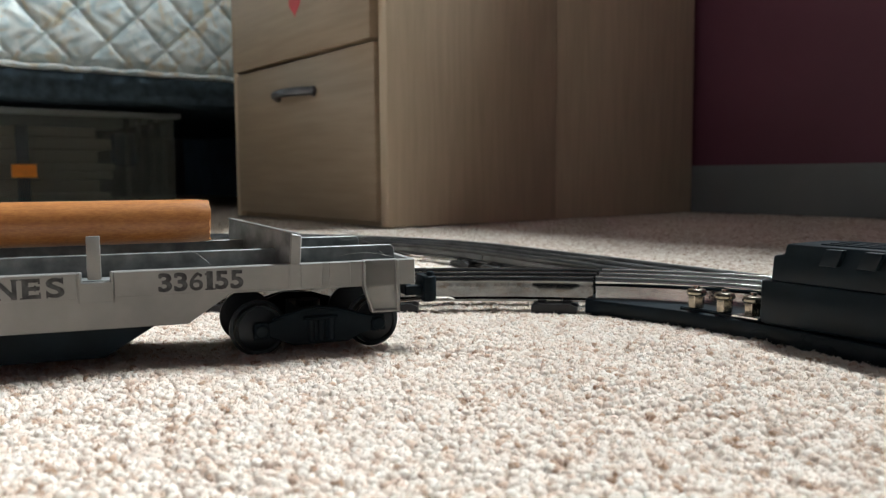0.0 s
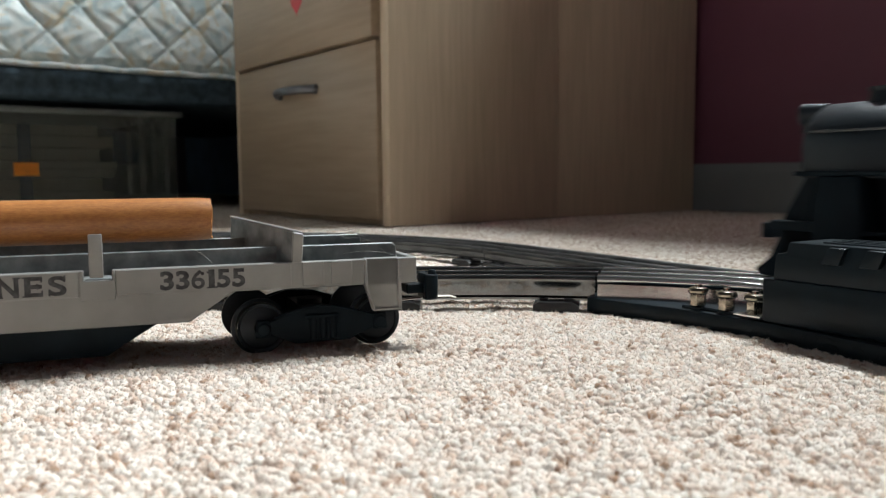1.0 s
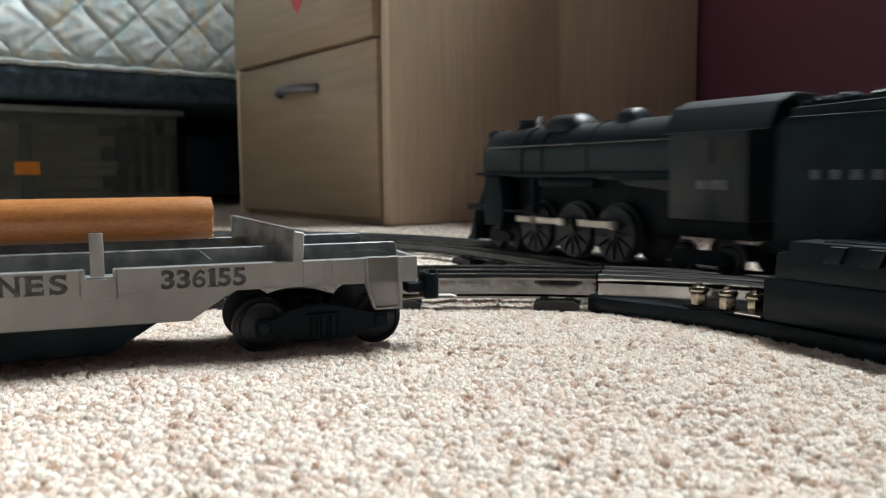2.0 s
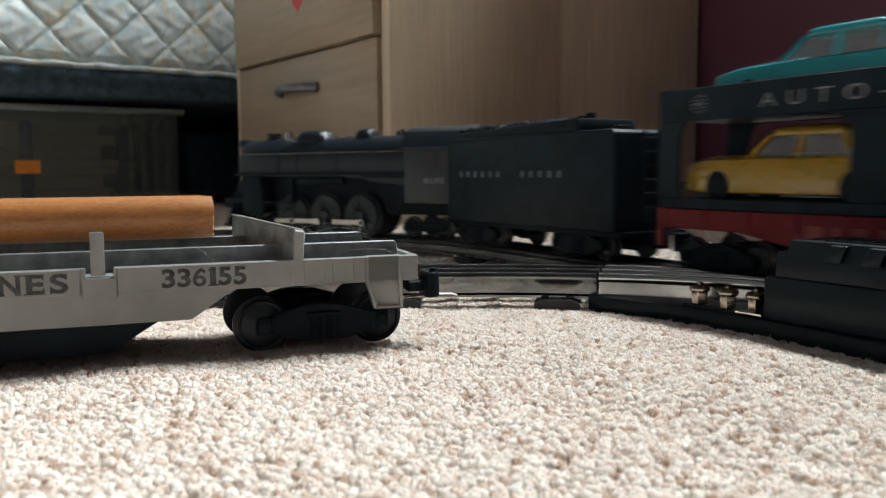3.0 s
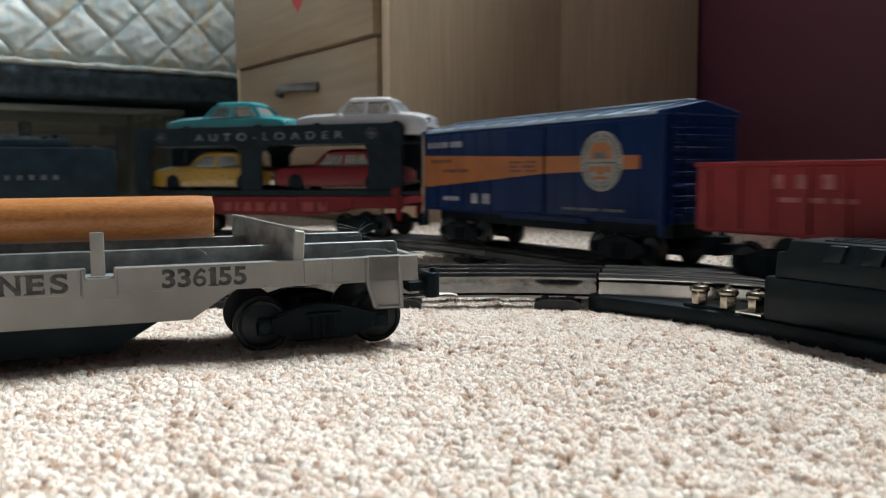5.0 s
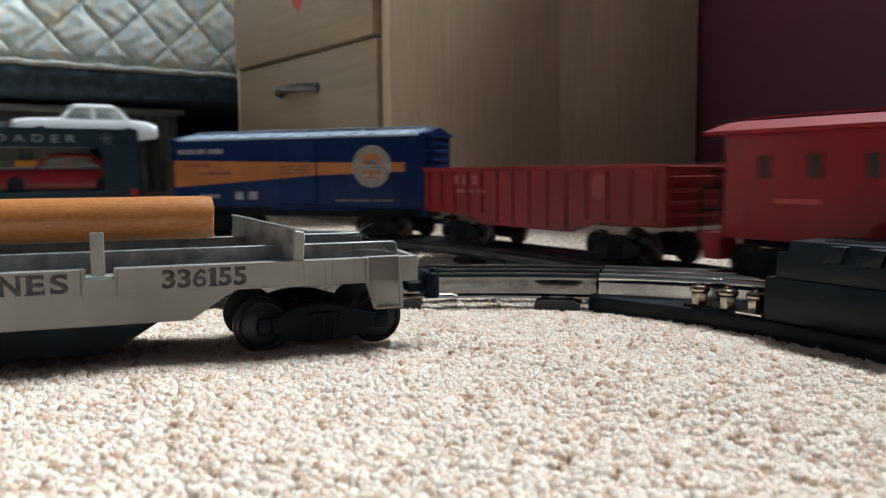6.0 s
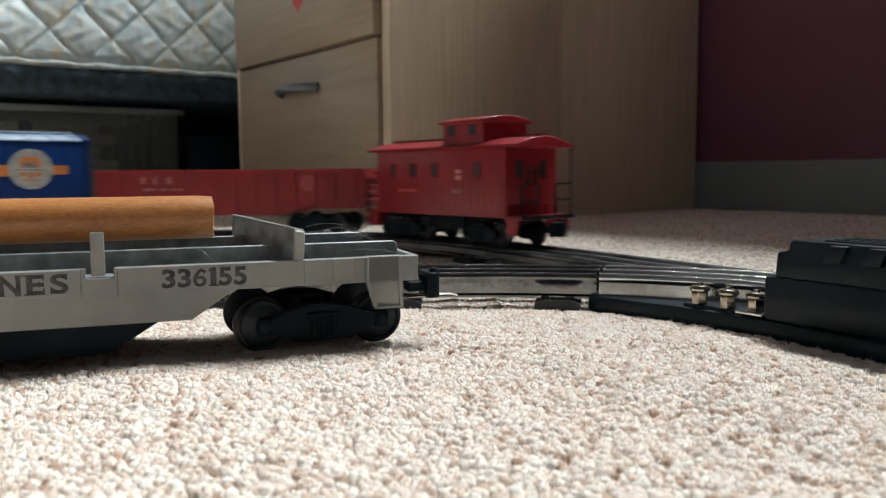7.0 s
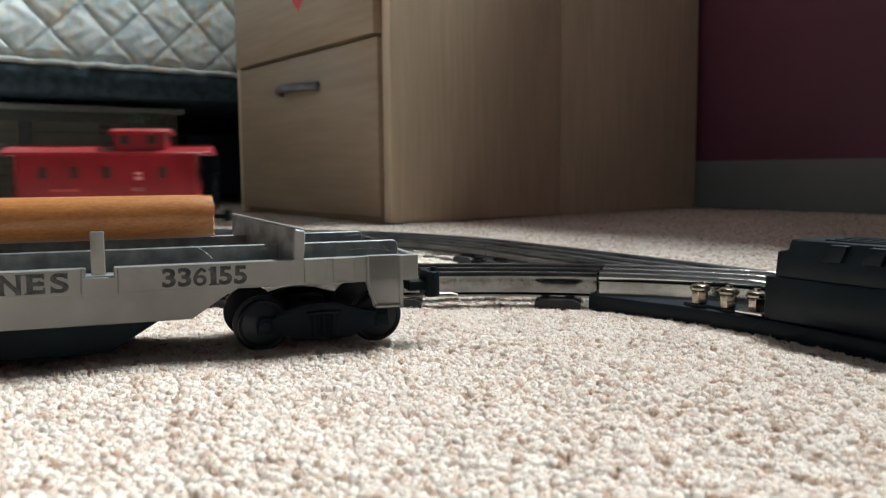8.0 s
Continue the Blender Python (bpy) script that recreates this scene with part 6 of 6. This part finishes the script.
def gondola():
    L = 0.2451
    th = thing("gondola_car", "red plastic toy gondola car, empty", "toy train car")
    fx = lambda f: L / 2 - f * L
    W = 0.0280
    zt = 0.0550
    for s in (1, -1):
        bm = bmesh.new()
        prism(bm, [(fx(1.0), zt), (fx(1.0), 0.0235), (fx(0.80), 0.0235), (fx(0.70), 0.0165), (fx(0.32), 0.0165), (fx(0.21), 0.0235), (fx(0.0), 0.0235), (fx(0.0), zt)], 1, min(s * W, s * (W - 0.0018)), max(s * W, s * (W - 0.0018)))
        part("side", bm, CAR_RED, th, bevel=0.0003, segments=1)
        bm = bmesh.new()
        for k in range(14):
            f = 0.03 + 0.94 * k / 13
            low = 0.0180 if 0.32 < f < 0.70 else 0.0245
            prism(bm, [(fx(f) - 0.0016, low), (fx(f) + 0.0016, low), (fx(f) + 0.0010, zt - 0.002), (fx(f) - 0.0010, zt - 0.002)], 1, s * W - 0.0011, s * W + 0.0011)
        part("side_ribs", bm, CAR_RED, th, bevel=0.0002, segments=1)
        bm = bmesh.new()
        box(bm, fx(1.003), fx(-0.003), s * W - 0.0022, s * W + 0.0016, zt - 0.0012, zt + 0.0012)
        part("top_rail", bm, CAR_RED, th, bevel=0.0004, segments=1)
    for k in (1, -1):
        bm = bmesh.new()
        xe = k * L / 2
        box(bm, min(xe, xe - k * 0.0018), max(xe, xe - k * 0.0018), -W + 0.0018, W - 0.0018, 0.0235, zt)
        for j in range(4):
            z = 0.028 + 0.0065 * j
            box(bm, min(xe, xe + k * 0.0016), max(xe, xe + k * 0.0016), -W + 0.004, W - 0.004, z, z + 0.0022)
        part("end", bm, CAR_RED, th, bevel=0.0003, segments=1)
    bm = bmesh.new()
    box(bm, fx(0.99), fx(0.01), -W + 0.0018, W - 0.0018, 0.0225, 0.0250)
    part("floor", bm, CAR_RED, th)
    bar_row(th, fx(0.175), 0.0440, W + 0.0003, [0.0050, -0.001, 0.0055, -0.001, 0.0050], 0.0062, PINK_PRINT, gap=0.003)
    bar_row(th, fx(0.19), 0.0380, W + 0.0003, [0.010, 0.008, 0.010], 0.0022, PINK_PRINT, gap=0.004)
    bm = bmesh.new()
    lathe(bm, [(0.0, 0.0070), (0.0003, 0.0070)], (fx(0.80), W + 0.0002, 0.0440), (0, 1, 0), 26)
    part("emblem", bm, material("faded_emblem_print", (0.27, 0.035, 0.035), 0.5), th, "faded round emblem")
    tr = two_trucks(th, L, 0.33, 0.040)
    return th, tr


def caboose():
    L = 0.1480
    th = thing("caboose", "bright red plastic toy caboose at the train's end", "toy train car")
    fx = lambda f: L / 2 - f * L
    W = 0.0258
    z0, z1 = 0.0205, 0.0700
    bm = bmesh.new()
    box(bm, fx(1.0), fx(0.0), -W, W, z0, z1)
    part("body", bm, CABOOSE_RED, th, bevel=0.0006)

    def peaked(x0, x1, half, z, rise, name="roof"):
        b = bmesh.new()
        prism(b, [(-half, z - 0.0010), (-half, z + 0.0010), (-half * 0.45, z + rise * 0.75), (0, z + rise), (half * 0.45, z + rise * 0.75), (half, z + 0.0010), (half, z - 0.0010)], 0, x0, x1)
        return part(name, b, CABOOSE_RED, th, bevel=0.0004, segments=1)
    peaked(fx(1.095), fx(-0.070), W + 0.0030, z1, 0.0072)
    bm = bmesh.new()
    box(bm, fx(1.085), fx(0.845), -0.0035, 0.0035, z1 + 0.0072, z1 + 0.0084)
    part("roof_walk", bm, CABOOSE_RED, th)
    bm = bmesh.new()
    box(bm, fx(0.53), fx(-0.045), -0.0035, 0.0035, z1 + 0.0072, z1 + 0.0084)
    part("roof_walk", bm, CABOOSE_RED, th)
    bm = bmesh.new()
    c0, c1, cw = fx(0.828), fx(0.540), 0.0225
    box(bm, c0, c1, -cw, cw, z1 + 0.0015, z1 + 0.0185)
    part("cupola", bm, CABOOSE_RED, th, bevel=0.0004, segments=1)
    peaked(c0 - 0.0032, c1 + 0.0032, cw + 0.0026, z1 + 0.0185, 0.0048, "cupola_roof")
    for s in (1, -1):
        for f in (0.150, 0.320, 0.497, 0.810):
            bm = bmesh.new()
            box(bm, fx(f) - 0.0028, fx(f) + 0.0028, s * W - 0.0004, s * W + 0.0003, 0.0490, 0.0590)
            wn_ = part("window", bm, DARK_WIN, th, "dark square window")
            bm = bmesh.new()
            for b in ((-0.0035, -0.0028, 0.0484, 0.0597), (0.0028, 0.0035, 0.0484, 0.0597), (-0.0035, 0.0035, 0.0590, 0.0598), (-0.0038, 0.0038, 0.0480, 0.0490)):
                box(bm, fx(f) + b[0], fx(f) + b[1], s * W - 0.0003, s * W + 0.0007, b[2], b[3])
            part("frame", bm, CABOOSE_RED, wn_)
        for f in (0.600, 0.755):
            bm = bmesh.new()
            box(bm, fx(f) - 0.0038, fx(f) + 0.0038, s * cw - 0.0004, s * cw + 0.0003, z1 + 0.0085, z1 + 0.0160)
            part("cupola_window", bm, DARK_WIN, th)
        bm = bmesh.new()
        for k in range(19):
            f = 0.03 + 0.94 * k / 18
            box(bm, fx(f) - 0.0002, fx(f) + 0.0002, s * W - 0.0002, s * W + 0.0002, z0 + 0.002, 0.0470)
        part("siding_groove", bm, CABOOSE_RED, th)
    for k in (1, -1):
        xe = k * L / 2
        for y in (-0.012, 0.012):
            bm = bmesh.new()
            box(bm, min(xe, xe + k * 0.0003), max(xe, xe + k * 0.0003), y - 0.0035, y + 0.0035, 0.0480, 0.0600)
            part("end_window", bm, DARK_WIN, th)
        bm = bmesh.new()
        box(bm, min(xe, xe + k * 0.0006), max(xe, xe + k * 0.0006), -0.0055, 0.0055, 0.0260, 0.0590)
        dr = part("end_door", bm, CABOOSE_RED, th, bevel=0.0003, segments=1)
        for y in (-0.0035, 0.0035):
            bm = bmesh.new()
            box(bm, min(xe, xe + k * 0.0009), max(xe, xe + k * 0.0009), y - 0.0012 * 1.2, y + 0.0012 * 1.2, 0.0440, 0.0560)
            part("pane", bm, DARK_WIN, dr)
        # platform, steps and railing
        xo = xe + k * 0.0160
        bm = bmesh.new()
        box(bm, min(xe, xo), max(xe, xo), -W, W, 0.0195, 0.0222)
        part("platform", bm, CABOOSE_RED, th, bevel=0.0004, segments=1)
        for s in (1, -1):
            bm = bmesh.new()
            prism(bm, [(xe + k * 0.001, 0.0222), (xe + k * 0.013, 0.0222), (xe + k * 0.011, 0.0095), (xe + k * 0.002, 0.0095)], 1, s * W - 0.0010, s * W + 0.0010)
            prism(bm, [(xe + k * 0.001, 0.0300), (xe + k * 0.0005, 0.0095), (xe + k * 0.0022, 0.0095), (xe + k * 0.0022, 0.0300)], 1, min(s * W, s * (W - 0.012)), max(s * W, s * (W - 0.012)))
            part("step", bm, CABOOSE_RED, th, bevel=0.0003, segments=1)
        bm = bmesh.new()
        rr = 0.0007
        for y in (-W + 0.001, -0.009, 0.009, W - 0.001):
            tube(bm, (xo - k * 0.0012, y, 0.0215), (xo - k * 0.0012, y, 0.0440), rr, rr, 6)
        for z in (0.0330, 0.0440):
            tube(bm, (xo - k * 0.0012, -W + 0.001, z), (xo - k * 0.0012, -0.009, z), rr, rr, 6)
            tube(bm, (xo - k * 0.0012, W - 0.001, z), (xo - k * 0.0012, 0.009, z), rr, rr, 6)
        tube(bm, (xo - k * 0.0012, -W + 0.001, 0.0440), (xo - k * 0.0012, -W + 0.001, 0.0690), rr, rr, 6)
        tube(bm, (xo - k * 0.0012, 0.012, 0.0440), (xo - k * 0.0012, 0.012, 0.0520), rr, rr, 6)
        lathe(bm, [(-0.0005, 0.0050), (0.0005, 0.0050)], (xo - k * 0.0012, 0.012, 0.0520), (0, 0, 1), 16)
        box(bm, min(xo, xo + k * 0.0016), max(xo, xo + k * 0.0016), -W, W, 0.0200, 0.0226)
        part("railing", bm, BLACK, th, "black end railing")
    bm = bmesh.new()
    box(bm, fx(0.64), fx(0.36), -0.016, 0.016, 0.0100, z0)
    box(bm, fx(1.0), fx(0.0), -0.012, 0.012, 0.0160, z0)
    part("underframe", bm, BLACK, th, bevel=0.0008)
    bar_row(th, fx(0.655), 0.0470, W + 0.0002, [0.0065], 0.0032, material("pink_print", (0.60, 0.20, 0.18), 0.5), gap=0.001)
    bar_row(th, fx(0.655), 0.0515, W + 0.0002, [0.0060], 0.0026, material("pink_print_small", (0.60, 0.20, 0.18), 0.5), gap=0.001)
    bar_row(th, fx(0.635), 0.0372, W + 0.0002, [0.0030, 0.0030, 0.0030], 0.0032, PINK_PRINT, gap=0.0006)
    bar_row(th, fx(0.19), 0.0375, W + 0.0002, [0.0030] * 6, 0.0022, material("rose_print", (0.50, 0.07, 0.07), 0.5), gap=0.0008)
    tr = []
    for k in (1, -1):
        tr.append(truck(th, k * 0.0480, 0.0380, 0.0088))
        coupler(th, k * (L / 2 + 0.012), k, 0.0135, 0.0165)
    return th, tr


# ---------------------------------------------------------------- motion
# the way of the train along the loop
RUN_T = [0.0, 0.8, 1.5, 1.7, 3.0, 3.5, 3.7, 4.5, 4.7, 6.0, 6.3, 6.6, 6.8, 7.0, 7.3, 7.5, 8.0]
RUN_S = [-0.565, -0.355, -0.1890, -0.1385, 0.2255, 0.3600, 0.4130, 0.6322, 0.6860, 1.0324, 1.1190, 1.2230, 1.2990, 1.3700, 1.4605, 1.5210, 1.7200]


def run(t):
    """Metres gone at t, smoothly through the rows above."""
    i = max(0, min(len(RUN_T) - 2, int(np.searchsorted(RUN_T, t, side="right")) - 1))

    def slope(k):
        a, b = max(0, k - 1), min(len(RUN_T) - 1, k + 1)
        return (RUN_S[b] - RUN_S[a]) / (RUN_T[b] - RUN_T[a])
    h = RUN_T[i + 1] - RUN_T[i]
    u = (t - RUN_T[i]) / h
    return ((2 * u ** 3 - 3 * u ** 2 + 1) * RUN_S[i] + (u ** 3 - 2 * u ** 2 + u) * h * slope(i)
            + (3 * u ** 2 - 2 * u ** 3) * RUN_S[i + 1] + (u ** 3 - u ** 2) * h * slope(i + 1))


def car_pose(s_mid, arm):
    """A vehicle whose trucks ride the line arm metres before and behind s_mid; and each truck's own turn."""
    a, ha = oval(s_mid + arm)
    b, hb = oval(s_mid - arm)
    d = a - b
    h = math.atan2(d.y, d.x)
    m = (a + b) / 2

    def turn(x):
        return math.degrees(math.atan2(math.sin(x - h), math.cos(x - h)))
    return pose(m.x, m.y, ZR, 0, 0, math.degrees(h)), turn(ha), turn(hb)


STEPS = [k / 10 for k in range(81)]
FINE = [k / 30 for k in range(241)]


def motions():
    for car, trucks, off, length, arm in TRAIN:
        walk(car, [(t, car_pose(run(t) - off - length / 2, arm)[0]) for t in STEPS])
        for k, tr in enumerate(trucks):
            x = tr.location.x
            walk(tr, [(t, pose(x, 0, 0, 0, 0, car_pose(run(t) - off - length / 2, arm)[1 + k])) for t in STEPS])
    for car, off, length, arm, local in RIDERS:
        walk(car, [(t, car_pose(run(t) - off - length / 2, arm)[0] @ local) for t in STEPS])
    for wheel in DRIVERS:
        p = wheel.location.copy()
        walk(wheel, [(t, pose(p.x, p.y, p.z, 0, math.degrees(run(t) / 0.0168 + 1.2), 0)) for t in FINE])
    for rod in RODS:
        walk(rod, [(t, pose(0.0062 * math.cos(run(t) / 0.0168 + 1.2), 0, -0.0062 * math.sin(run(t) / 0.0168 + 1.2))) for t in FINE])


wall_with_openings()
carpet()
drawer_unit()
bed()
storage_bin()
tracks()
track_switch()
log_car()
wooden_log()
lint()

loco, DRIVERS, RODS = locomotive()
tender_car, tender_trucks = tender()
loader, loader_trucks = auto_loader()
boxcar, boxcar_trucks = box_car()
gondola_car, gondola_trucks = gondola()
caboose_car, caboose_trucks = caboose()
TRAIN = [(loco, [], -0.0565, 0.2276, 0.055), (tender_car, tender_trucks, 0.1866, 0.1778, 0.0533), (loader, loader_trucks, 0.3976, 0.2509, 0.0903),
         (boxcar, boxcar_trucks, 0.6970, 0.2460, 0.0836), (gondola_car, gondola_trucks, 0.9641, 0.2451, 0.0809),
         (caboose_car, caboose_trucks, 1.2452, 0.1480, 0.0480)]
RIDERS = [(toy_sedan(lab, paint), 0.3976, 0.2509, 0.0903, pose(x, 0, z)) for lab, paint, x, z in (
    ("glossy teal toy sedan riding the upper deck", TEAL, 0.0400, 0.0792), ("pale grey toy sedan riding the upper deck", PEARL, -0.0850, 0.0792),
    ("yellow toy sedan riding the lower deck", YELLOW, 0.0560, 0.0365), ("dark red toy sedan riding the lower deck", RED, -0.0640, 0.0365))]
motions()
